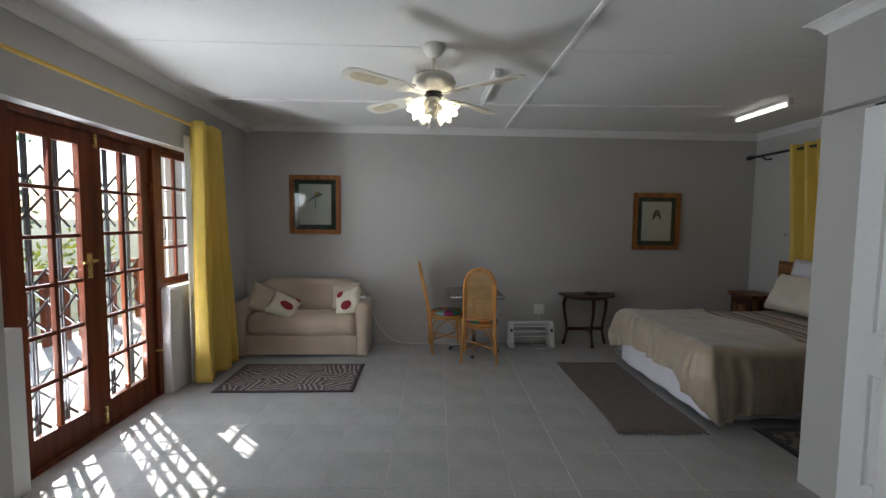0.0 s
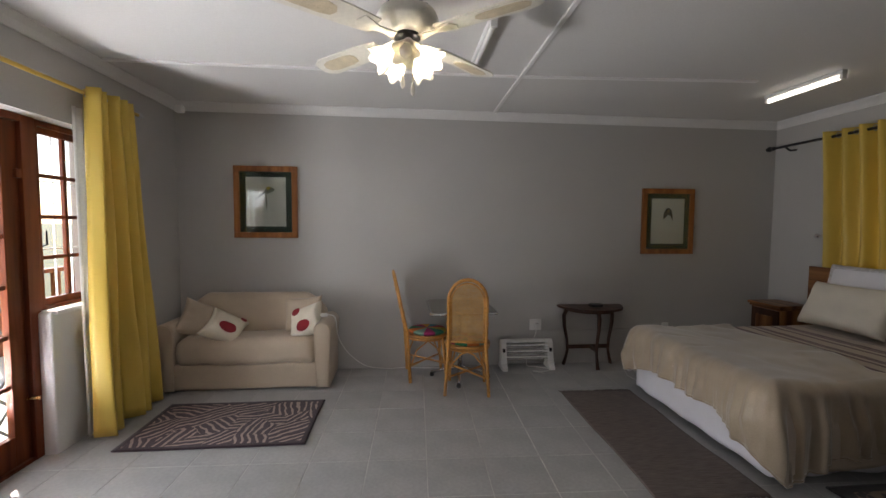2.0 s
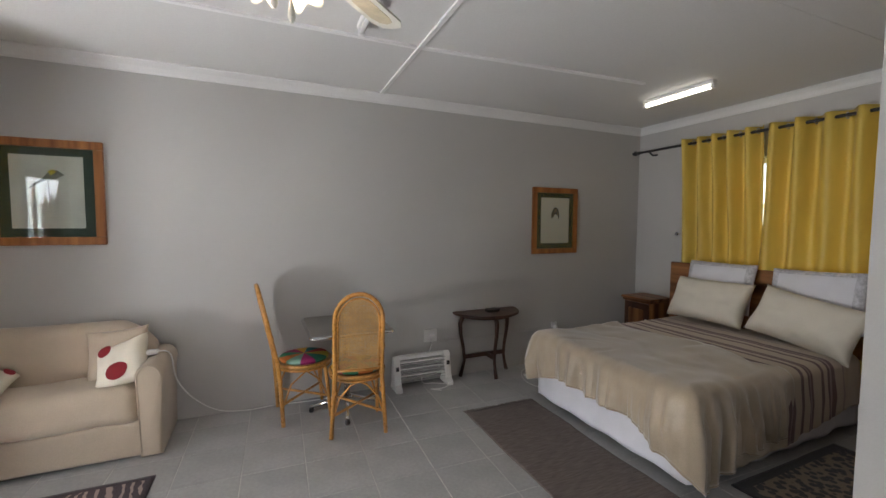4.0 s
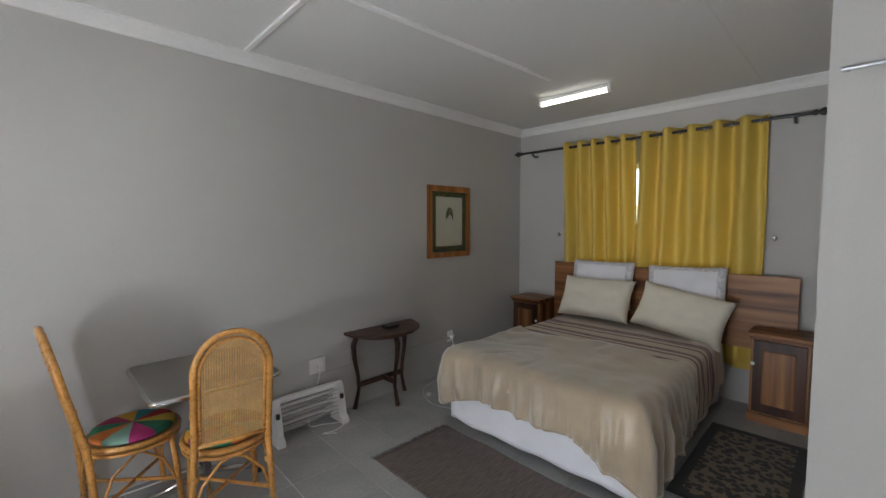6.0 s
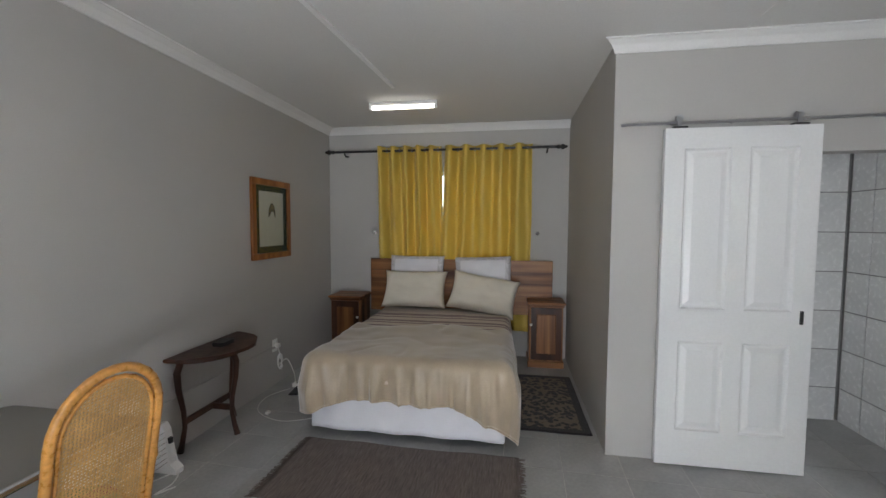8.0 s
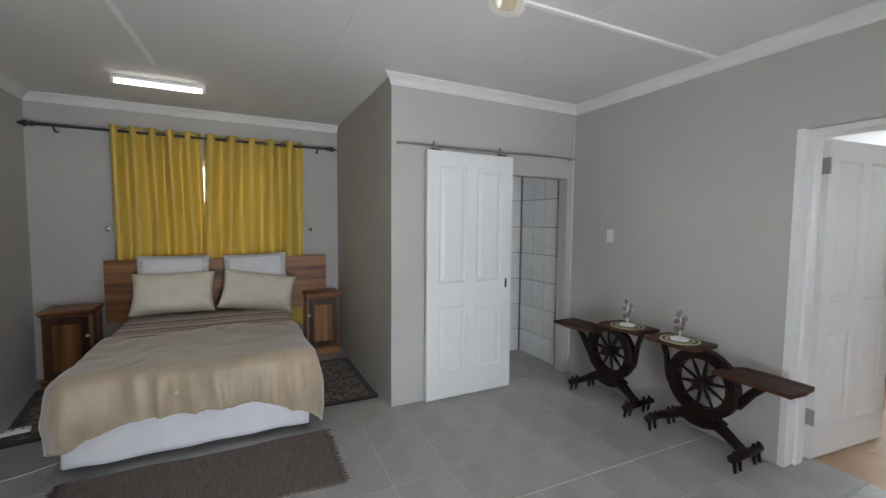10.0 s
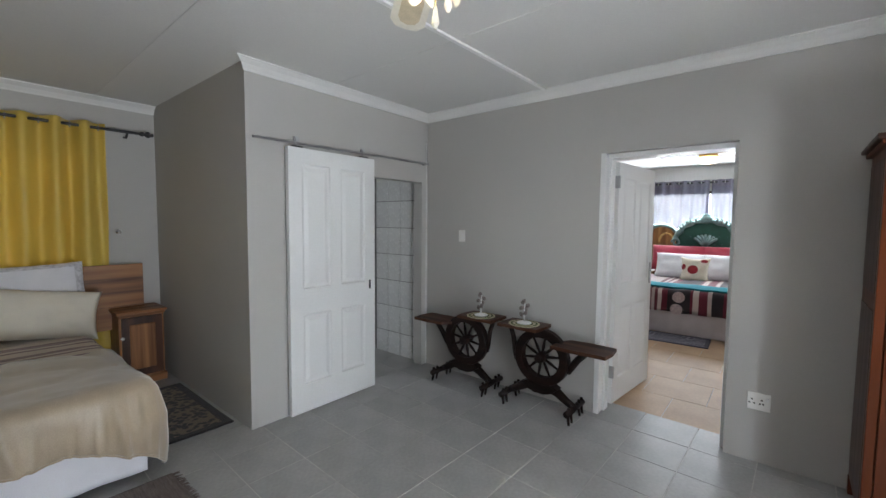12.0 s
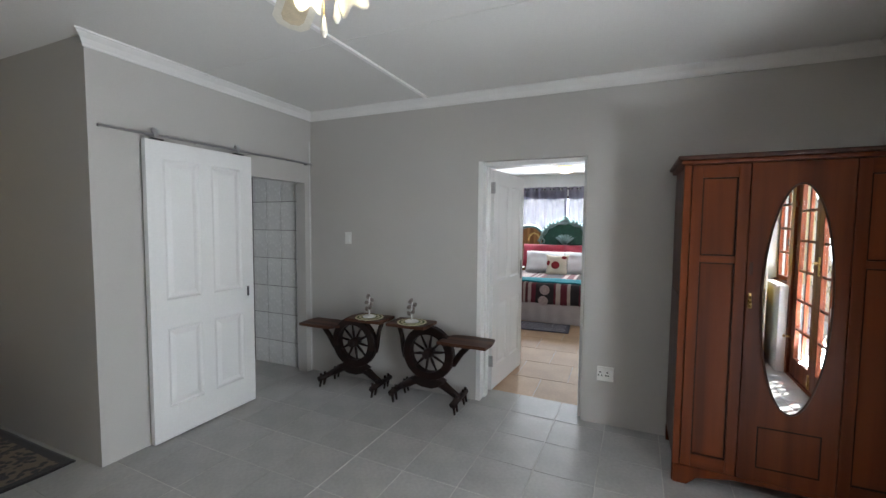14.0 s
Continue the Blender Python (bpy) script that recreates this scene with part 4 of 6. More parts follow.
    for sx in (-1, 1):
        part("front_leg", rod([(sx * 0.165, 0.37, 0.0), (sx * 0.158, 0.35, 0.25), (sx * 0.15, 0.33, 0.42)], 0.0145, 8), RATTAN, ob, smooth=True)
        part("side_stretcher", rod([(sx * 0.186, 0.01, 0.16), (0 - sx * 0.16, 0.365, 0.16)], 0.010, 8), RATTAN, ob, smooth=True)
        part("hoop_brace", rod([(sx * 0.186, 0.015, 0.13), (sx * 0.172, 0.08, 0.30), (sx * 0.165, 0.19, 0.385), (sx * 0.158, 0.29, 0.30), (sx * 0.16, 0.36, 0.13)], 0.0075, 8), RATTAN, ob, smooth=True)
        for zz in (0.33, 0.46, 0.66):
            part("binding", lathe([(0.0175, -0.014), (0.0185, 0), (0.0175, 0.014)], 10, m=pose(*back(sx * W * 1.005, zz))), RATTAN, ob)
    for y in (0.012, 0.36):
        wx = 0.186 if y < 0.1 else 0.16
        part("hoop_brace", rod([(-wx, y, 0.12), (-wx * 0.72, y, 0.28), (-wx * 0.3, y, 0.37), (0, y, 0.392), (wx * 0.3, y, 0.37), (wx * 0.72, y, 0.28), (wx, y, 0.12)], 0.0075, 8), RATTAN, ob, smooth=True)
    return ob


rattan_chair(pose(0.648, 4.105, 0, 0, 0, -9), "golden rattan chair with arched cane back at the table")
rattan_chair(pose(0.135, 4.655, 0, 0, 0, -86), "golden rattan chair with a patchwork seat pad, turned sideways")

# ---- small table, half-moon table, heater ----
tab = thing("pedestal_table", "small grey-topped table with a chrome edge and pedestal", "table")
FORMICA = mat("grey_formica", (0.20, 0.185, 0.165), 0.36, 0.015, 2, 1.5)


def rounded(x0, y0, x1, y1, r, k=6):
    pts = []
    for cx, cy, a in ((x1 - r, y0 + r, -90), (x1 - r, y1 - r, 0), (x0 + r, y1 - r, 90), (x0 + r, y0 + r, 180)):
        pts += [(cx + r * math.cos(radians(a + 90 * i / k)), cy + r * math.sin(radians(a + 90 * i / k))) for i in range(k + 1)]
    return pts


part("tabletop", slab(rounded(0.352, 4.218, 0.938, 4.872, 0.04), 0.685, 0.713), FORMICA, tab)
part("edge_band", rod([(x, y, 0.699) for x, y in rounded(0.350, 4.216, 0.940, 4.874, 0.042)], 0.0155, 8, True, 0.85), CHROME, tab, "ribbed chrome edge", smooth=True)
part("column", rod([(0.655, 4.59, 0.10), (0.655, 4.59, 0.686)], 0.024, 14), CHROME, tab, smooth=True)
for a in (80, 170, 260, 350):
    c, s = math.cos(radians(a)), math.sin(radians(a))
    f = part("foot", rod([(0.655, 4.59, 0.11), (0.655 + 0.12 * c, 4.59 + 0.12 * s, 0.075), (0.655 + 0.28 * c, 4.59 + 0.28 * s, 0.04)], [0.02, 0.017, 0.014], 10), CHROME, tab, smooth=True)
    part("glide", lathe([(0.018, 0), (0.022, 0.012), (0.016, 0.034)], 12, m=pose(0.655 + 0.275 * c, 4.59 + 0.275 * s, 0)), BLACK, f)

hm = thing("half_moon_table", "dark wooden half-moon side table on curved legs", "side table")
edge = [(2.085 + 0.35 * math.cos(q) * (1 + 0.012 * math.cos(9 * q)), 4.885 + 0.35 * math.sin(q) * (1 + 0.02 * math.cos(9 * q))) for q in [math.pi + math.pi * k / 36 for k in range(37)]]
part("tabletop", slab(edge, 0.622, 0.645, bevel=0.006), DARKWOOD, hm)
part("apron", slab([(2.09 + 0.265 * math.cos(q), 4.87 + 0.25 * math.sin(q)) for q in [math.pi + math.pi * k / 24 for k in range(25)]], 0.588, 0.622), DARKWOOD, hm)
for (tx, ty), (ox, oy) in (((1.85, 4.845), (-0.10, 0.015)), ((2.305, 4.845), (0.10, 0.015)), ((2.10, 4.685), (0.0, -0.10))):
    leg = [(tx + ox * k, ty + oy * k, z) for k, z in ((0.1, 0.61), (0.42, 0.53), (0.35, 0.42), (0.05, 0.27), (-0.02, 0.16), (0.18, 0.07), (0.38, 0.0))]
    part("leg", rod(leg, [0.022, 0.022, 0.019, 0.016, 0.015, 0.017, 0.021], 8), DARKWOOD, hm, smooth=True)
part("stretcher", box(1.85, 4.83, 0.175, 2.305, 4.853, 0.215, 0.003), DARKWOOD, hm)
part("stretcher", box(2.088, 4.685, 0.175, 2.112, 4.83, 0.215, 0.003), DARKWOOD, hm)
solo("wallet", slab(rounded(2.04, 4.70, 2.17, 4.79, 0.015), 0.645, 0.672, bevel=0.008), BLACK, "small black leather pouch lying on the side table", "pouch")

ht = thing("bar_heater", "white electric bar heater standing on the floor", "heater", pose(0, 0.072, 0))
for x0, x1 in ((1.105, 1.165), (1.60, 1.66)):
    prof = [(4.615, 0), (4.80, 0), (4.80, 0.03), (4.765, 0.05), (4.77, 0.24), (4.75, 0.295), (4.715, 0.30), (4.69, 0.26), (4.66, 0.06), (4.615, 0.03)]
    e = part("end_cap", slab(prof, x0, x1, "x", bevel=0.006), PLASTIC, ht, "white plastic end and foot")
    part("switch", box((x0 + x1) / 2 - 0.012, 4.665, 0.18, (x0 + x1) / 2 + 0.012, 4.70, 0.215, 0.002), BLACK, e)
part("top_cover", box(1.16, 4.715, 0.262, 1.605, 4.765, 0.297, 0.008), PLASTIC, ht)
part("reflector", box(1.16, 4.755, 0.07, 1.605, 4.765, 0.265), CHROME, ht)
for z, y in ((0.235, 4.70), (0.175, 4.692), (0.115, 4.684)):
    part("element", rod([(1.16, y + 0.03, z), (1.605, y + 0.03, z)], 0.008, 10), PLASTIC, ht)
for z in (0.255, 0.225, 0.195, 0.165, 0.135, 0.105, 0.08):
    part("guard_wire", rod([(1.16, 4.69 - (0.255 - z) * 0.12, z), (1.605, 4.69 - (0.255 - z) * 0.12, z)], 0.0025, 6), CHROME, ht)


# ---- sockets, switches, cables ----
def socket(name, label, m, w, h, holes, sw):
    ob = thing(name, label, "socket", m)
    part("plate", box(-w / 2, -0.012, -h / 2, w / 2, 0, h / 2, 0.003), PLASTIC, ob)
    for x, z in holes:
        part("hole", box(x - 0.005, -0.0135, z - 0.005, x + 0.005, -0.011, z + 0.005), BLACK, ob)
    for x, z in sw:
        part("rocker", box(x - 0.008, -0.017, z - 0.011, x + 0.008, -0.010, z + 0.011, 0.002), DOORWHITE, ob)
    return ob


def cable(name, label, pts, r=0.004, mtl=None):
    ps = [Vector(p) for p in pts]
    out = []
    for i in range(len(ps) - 1):
        a, b, c, d = ps[max(i - 1, 0)], ps[i], ps[i + 1], ps[min(i + 2, len(ps) - 1)]
        for k in range(6):
            t = k / 6
            out.append(0.5 * ((2 * b) + (c - a) * t + (2 * a - 5 * b + 4 * c - d) * t * t + (3 * b - a - 3 * c + d) * t ** 3))
    out.append(ps[-1])
    return solo(name, rod(out, r, 6), mtl or PLASTIC, label, "cable", smooth=True)


HOLES = [(-0.018, 0.012), (-0.03, -0.012), (-0.006, -0.012)]
socket("wall_socket", "square white wall socket with a plug above the heater", pose(1.51, YN, 0.43), 0.13, 0.12, [], [(0.03, 0.025)])
solo("plug", box(1.495, 4.845, 0.40, 1.545, 4.886, 0.445, 0.01), PLASTIC, "white plug in the wall socket", "plug")
cable("heater_cable", "white heater cord down the wall", [(1.52, 4.865, 0.40), (1.50, 4.86, 0.33), (1.45, 4.85, 0.2), (1.40, 4.83, 0.02), (1.50, 4.78, 0.008), (1.62, 4.70, 0.008), (1.52, 4.64, 0.008), (1.42, 4.66, 0.008), (1.50, 4.60, 0.008)])
socket("wall_socket", "white wall socket with a plug near the bed", pose(2.985, YN, 0.37), 0.075, 0.11, [], [(0.0, 0.035)])
solo("plug", box(2.965, 4.845, 0.35, 3.005, 4.886, 0.39, 0.01), PLASTIC, "white plug near the bed", "plug")
coil = [(2.985 + 0.032 * math.cos(q), 4.85 - 0.006 * (q % 3), 0.22 + 0.07 * math.sin(q)) for q in [k * 0.5 for k in range(58)]]
cable("coiled_cable", "white extension cord coiled and hanging from a socket", [(2.985, 4.86, 0.35), (2.985, 4.85, 0.30)] + coil + [(3.06, 4.82, 0.22), (3.07, 4.76, 0.10), (3.03, 4.72, 0.02)], 0.005)
strip_ob = thing("power_strip", "white multi-way power strip lying on the floor", "power strip", pose(2.985, 4.62, 0, 0, 0, -80))
part("body", box(-0.09, -0.03, 0.0, 0.09, 0.03, 0.035, 0.008), PLASTIC, strip_ob)
for x in (-0.05, 0.0, 0.05):
    part("hole", box(x - 0.008, -0.01, 0.034, x + 0.008, 0.01, 0.036), BLACK, strip_ob)
cable("floor_cable", "thin white cord trailing over the floor to the bed", [(2.90, 4.70, 0.006), (2.70, 4.80, 0.006), (2.45, 4.72, 0.006), (2.32, 4.45, 0.006), (2.42, 4.2, 0.006), (2.5, 4.12, 0.006)], 0.0025)
solo("plug", box(2.40, 4.60, 0.0, 2.44, 4.63, 0.022, 0.006), PLASTIC, "small white plug lying on the floor", "plug")
cable("lamp_cable", "white cord hanging from the sofa arm to the floor", [(-0.60, 4.55, 0.642), (-0.54, 4.60, 0.60), (-0.52, 4.66, 0.40), (-0.44, 4.78, 0.20), (-0.28, 4.84, 0.05), (-0.08, 4.86, 0.006), (0.12, 4.87, 0.006), (0.40, 4.84, 0.006), (0.75, 4.86, 0.006)], 0.005)
solo("adapter", box(-0.70, 4.53, 0.622, -0.60, 4.58, 0.652, 0.008), PLASTIC, "white adapter block lying on the sofa arm", "adapter")
solo("cable_trunking", box(1.58, YN - 0.016, 0.345, 3.1, YN, 0.365, 0.003), WALL, "grey painted cable trunking along the wall", "trunking", kind="structure")
sk = socket("wall_socket", "large square white socket plate beside the doorway", pose(-0.575, YS, 0.40, 0, 0, 180), 0.118, 0.112, [(x - 0.018, z) for x, z in HOLES] + [(0.014, 0.012), (0.022, -0.012), (0.006, -0.012)], [(0.045, 0.02)])
sw = socket("light_switch", "white light switch plate on the wall", pose(1.805, YS, 1.39, 0, 0, 180), 0.072, 0.115, [], [(0.014, 0.015), (0.014, -0.02)])
solo("motion_sensor", box(-2.05, 4.83, 2.53, -1.97, 4.895, 2.60, 0.015), PLASTIC, "small white alarm sensor in the ceiling corner", "sensor")


# ---- pictures ----
def picture(label, x0, x1, z0, z1, seed):
    ob = thing("picture", label, "picture", group="framed bird prints")
    fw, y = 0.055, YN
    for a, b, c, d in ((x0, x1, z1 - fw, z1), (x0, x1, z0, z0 + fw), (x0, x0 + fw, z0 + fw, z1 - fw), (x1 - fw, x1, z0 + fw, z1 - fw)):
        part("frame", box(a, y - 0.028, c, b, y, d, 0.005), FRAMEWOOD, ob)
    ix0, ix1, iz0, iz1 = x0 + fw, x1 - fw, z0 + fw, z1 - fw
    part("mount", box(ix0, y - 0.012, iz0, ix1, y, iz1), mat("dark_green_mount", (0.025, 0.045, 0.032), 0.9, 0.05), ob, "dark green card mount")
    mw = 0.058
    part("print", box(ix0 + mw, y - 0.014, iz0 + mw, ix1 - mw, y - 0.011, iz1 - mw * 0.9), mat("pale_paper", (0.55, 0.54, 0.48), 0.9, 0.03), ob)
    cx, cz = (x0 + x1) / 2, (z0 + z1) / 2

    def blob(pts, col, d):
        part("bird", slab([(cx + px, cz + pz) for px, pz in pts], y - 0.0165 - d, y - 0.0145, "y"), mat("ink", col, 0.9, 0.35, 30, 120), ob)

    if seed == 1:
        blob([(0.00, 0.13), (0.05, 0.15), (0.09, 0.12), (0.04, 0.09), (-0.03, 0.07), (-0.10, 0.02), (-0.12, 0.0), (-0.07, 0.06), (-0.02, 0.10)], (0.16, 0.16, 0.13), 0)
        blob([(0.0, 0.14), (0.03, 0.155), (0.05, 0.14), (0.02, 0.115)], (0.38, 0.30, 0.04), 0.001)
        blob([(-0.004, 0.10), (0.004, 0.10), (0.012, -0.02), (0.004, -0.08), (-0.002, -0.02)], (0.22, 0.21, 0.17), 0.001)
    else:
        blob([(-0.055, 0.02), (-0.05, 0.09), (-0.02, 0.14), (0.01, 0.145), (0.04, 0.12), (0.055, 0.05), (0.05, 0.01), (0.03, 0.06), (0.0, 0.075), (-0.03, 0.04)], (0.07, 0.065, 0.06), 0)
        blob([(-0.015, 0.12), (0.01, 0.13), (0.02, 0.10), (-0.005, 0.09)], (0.20, 0.15, 0.09), 0.001)
        blob([(-0.02, -0.155), (0.03, -0.155), (0.03, -0.152), (-0.02, -0.152)], (0.2, 0.2, 0.18), 0)
    g = part("glass", box(ix0, y - 0.021, iz0, ix1, y - 0.019, iz1), GLASS, ob)
    g.visible_shadow = False


picture("bird print in orange pine frame with green mount", -1.545, -0.94, 1.345, 2.048, 1)
picture("bird print in orange pine frame with green mount", 2.665, 3.265, 1.185, 1.893, 2)

# ---- ceiling fan and lights ----
fan = thing("ceiling_fan", "cream four-blade ceiling fan with lit tulip lamps", "ceiling fan", pose(0.114, 2.60, 0))
part("canopy", lathe([(0.075, 2.63), (0.07, 2.60), (0.045, 2.565), (0.02, 2.55)], 24), FANPAINT, fan, smooth=True)
part("down_rod", rod([(0, 0, 2.56), (0, 0, 2.44)], 0.014, 12), FANPAINT, fan)
mot = part("motor_housing", lathe([(0.03, 2.455), (0.09, 2.45), (0.128, 2.43), (0.142, 2.40), (0.135, 2.375), (0.11, 2.362), (0.095, 2.345), (0.05, 2.335)], 32), FANPAINT, fan, smooth=True)
for k in range(24):
    a = 2 * math.pi * k / 24
    part("vent_slot", box(-0.016, -0.004, -0.003, 0.016, 0.004, 0.003), BLACK, mot, at=Matrix.Rotation(a, 4, "Z") @ pose(0.105, 0, 2.4415, 0, 25, 0))
part("switch_housing", lathe([(0.055, 2.345), (0.06, 2.32), (0.03, 2.30)], 20), BLACK, fan)
part("lamp_fitter", lathe([(0.035, 2.305), (0.06, 2.29), (0.058, 2.25), (0.02, 2.23)], 20), FANPAINT, fan, smooth=True)
for a in (43, 137, 216, 322):
    r = Matrix.Rotation(radians(a), 4, "Z")
    outline = [(0.17, -0.05), (0.30, -0.062), (0.57, -0.07), (0.62, -0.045), (0.63, 0), (0.62, 0.045), (0.57, 0.07), (0.30, 0.062), (0.17, 0.05)]
    bl = part("blade", slab(outline, -0.004, 0.004), FANPAINT, fan, at=r @ pose(0, 0, 2.325, 10, 0, 0))
    part("cane_inset", slab([(0.36, -0.03), (0.40, -0.04), (0.53, -0.042), (0.57, -0.03), (0.585, 0), (0.57, 0.03), (0.53, 0.042), (0.40, 0.04), (0.36, 0.03), (0.345, 0)], -0.0055, 0.0055), PALECANE, bl, "cane-pattern inset")
    part("blade_arm", slab([(0.07, -0.02), (0.15, -0.015), (0.24, -0.045), (0.26, 0), (0.24, 0.045), (0.15, 0.015), (0.07, 0.02)], -0.009, -0.004), FANPAINT, bl)
TULIP = mat("frosted_glass", (0.85, 0.82, 0.74), 0.4, 0.03, trans=0.5)
BULB = glow("warm_bulb", (1.0, 0.93, 0.80), 26.0)
for a in (50, 122, 194, 266, 338):
    r = Matrix.Rotation(radians(a), 4, "Z") @ pose(0.055, 0, 2.265, 0, 128, 0)

    def tul(u, v):
        q = 2 * math.pi * u
        rad = 0.020 + 0.036 * v ** 0.7 + (0.010 * math.sin(5 * q) * v ** 3)
        return (rad * math.cos(q), rad * math.sin(q), 0.005 + 0.10 * v + 0.010 * math.sin(5 * q) * v ** 3)

    t = part("tulip_shade", sheet(40, 10, tul, closed_u=True), TULIP, fan, "frilled frosted glass shade", smooth=True, at=r)
    thick(t, 0.003)
    part("bulb", lathe([(0.012, 0.01), (0.014, 0.035), (0.028, 0.07), (0.024, 0.095), (0.004, 0.105)], 14), BULB if a != 266 else TULIP, t, smooth=True)
for dx, z0, col in ((0.025, 2.06, BRASS), (-0.02, 2.09, FANPAINT)):
    c = part("pull_chain", rod([(dx, -0.03, 2.24), (dx, -0.03, z0 + 0.06)], 0.0015, 5), BRASS, fan)
    part("toggle", lathe([(0.003, 0.06), (0.006, 0.05), (0.011, 0.015), (0.004, 0)], 10, m=pose(dx, -0.03, z0)), FANPAINT, c)


def tube_light(name, label, x, y0, y1, lit):
    ob = thing(name, label, "fluorescent light")
    part("housing", box(x - 0.024, y0, ZC - 0.03, x + 0.024, y1, ZC, 0.005), PLASTIC, ob)
    for y in (y0 + 0.012, y1 - 0.012):
        part("lamp_holder", box(x - 0.02, y - 0.012, ZC - 0.066, x + 0.02, y + 0.012, ZC - 0.03, 0.004), PLASTIC, ob)
    part("tube", rod([(x, y0 + 0.02, ZC - 0.050), (x, y1 - 0.02, ZC - 0.050)], 0.015, 12), lit, ob, smooth=True)


TUBE = glow("cool_white_tube", (1.0, 0.95, 0.82), 1.6)
tube_light("fluorescent_light", "lit fluorescent tube on the ceiling above the bed", 3.28, 3.42, 4.06, TUBE)
tube_light("fluorescent_light", "unlit fluorescent fitting near the ceiling fan", 0.59, 2.95, 3.70, PLASTIC)


# ---- rugs ----
def pattern_rug(name, dark, pale, kind, scale, border, w, h):
    """Pile rug: zebra bands or leopard spots inside a border; the piece is centred on its origin."""
    m = mat(name, pale, 0.95, 0.15, 8, 220, 0.4, sheen=0.2)
    n, l, b = nodes_of(m)
    co = n.new("ShaderNodeTexCoord")
    r = n.new("ShaderNodeValToRGB")
    r.color_ramp.elements[0].color, r.color_ramp.elements[1].color = (*dark, 1), (*pale, 1)
    if kind == "zebra":
        wob = n.new("ShaderNodeTexNoise")
        wob.inputs["Scale"].default_value = 6.0
        l.new(co.outputs["Object"], wob.inputs["Vector"])
        bend = n.new("ShaderNodeVectorMath")
        bend.operation, bend.inputs[1].default_value = "MULTIPLY_ADD", (0.09, 0.09, 0.0)
        l.new(wob.outputs["Color"], bend.inputs[0]), l.new(co.outputs["Object"], bend.inputs[2])
        cell = n.new("ShaderNodeTexVoronoi")
        cell.inputs["Scale"].default_value = 4.2
        l.new(bend.outputs[0], cell.inputs["Vector"])
        turn = n.new("ShaderNodeVectorRotate")
        turn.rotation_type = "Z_AXIS"
        ang = n.new("ShaderNodeMath")
        ang.operation, ang.inputs[1].default_value = "MULTIPLY", 3.14
        sx = n.new("ShaderNodeSeparateXYZ")
        l.new(cell.outputs["Color"], sx.inputs[0]), l.new(sx.outputs[0], ang.inputs[0])
        l.new(bend.outputs[0], turn.inputs["Vector"]), l.new(ang.outputs[0], turn.inputs["Angle"])
        s2 = n.new("ShaderNodeSeparateXYZ")
        l.new(turn.outputs[0], s2.inputs[0])
        sc = n.new("ShaderNodeMath")
        sc.operation, sc.inputs[1].default_value = "MULTIPLY", scale
        l.new(s2.outputs[0], sc.inputs[0])
        sn = n.new("ShaderNodeMath")
        sn.operation = "SINE"
        l.new(sc.outputs[0], sn.inputs[0])
        src = sn.outputs[0]
        r.color_ramp.elements[0].position, r.color_ramp.elements[1].position = 0.30, 0.60
    else:
        t = n.new("ShaderNodeTexVoronoi")
        t.feature, t.inputs["Scale"].default_value = "F1", scale
        l.new(co.outputs["Object"], t.inputs["Vector"])
        src = t.outputs["Distance"]
        r.color_ramp.elements[0].position, r.color_ramp.elements[1].position = 0.47, 0.53
    l.new(src, r.inputs[0])
    sp = n.new("ShaderNodeSeparateXYZ")
    l.new(co.outputs["Object"], sp.inputs[0])
    last = None
    for k, half in ((0, w / 2 - border), (1, h / 2 - border)):
        ab, gt = n.new("ShaderNodeMath"), n.new("ShaderNodeMath")
        ab.operation, gt.operation, gt.inputs[1].default_value = "ABSOLUTE", "GREATER_THAN", half
        l.new(sp.outputs[k], ab.inputs[0]), l.new(ab.outputs[0], gt.inputs[0])
        if last:
            mx = n.new("ShaderNodeMath")
            mx.operation = "MAXIMUM"
            l.new(last, mx.inputs[0]), l.new(gt.outputs[0], mx.inputs[1])
            last = mx.outputs[0]
        else:
            last = gt.outputs[0]
    mixc = n.new("ShaderNodeMix")
    mixc.data_type = "RGBA"
    l.new(last, mixc.inputs[0])
    l.new(r.outputs[0], mixc.inputs[6])
    mixc.inputs[7].default_value = (dark[0] * 0.7, dark[1] * 0.6, dark[2] * 0.7, 1)
    l.new(mixc.outputs[2], b.inputs["Base Color"])
    return m


def rug(name, label, m, w, h, material, fringe=False, wavy=0.003):
    ob = thing(name, label, "rug", m)

    def f(u, v):
        x, y = (u - 0.5) * w, (v - 0.5) * h
        e = noise.noise(Vector((x * 4, y * 4, w)))
        return (x + wavy * e, y + wavy * noise.noise(Vector((y * 5, x * 5, h))), 0.007 + 0.002 * e)

    thick(part("woven_surface", sheet(50, 40, f), material, ob, smooth=True), 0.009)
    if fringe:
        fb = bmesh.new()
        rnd = random.Random(4)
        for s in (-1, 1):
            for k in range(150):
                x = (k / 149 - 0.5) * w
                a, ln = rnd.uniform(-0.5, 0.5), rnd.uniform(0.015, 0.045)
                sweep(fb, [(x, s * h / 2, 0.008), (x + a * ln, s * (h / 2 + ln), 0.004)], 0.0022, 4)
        tagged(part("fringe", fb, material, ob, "short ragged fringe"), kind="stuff")
    return ob


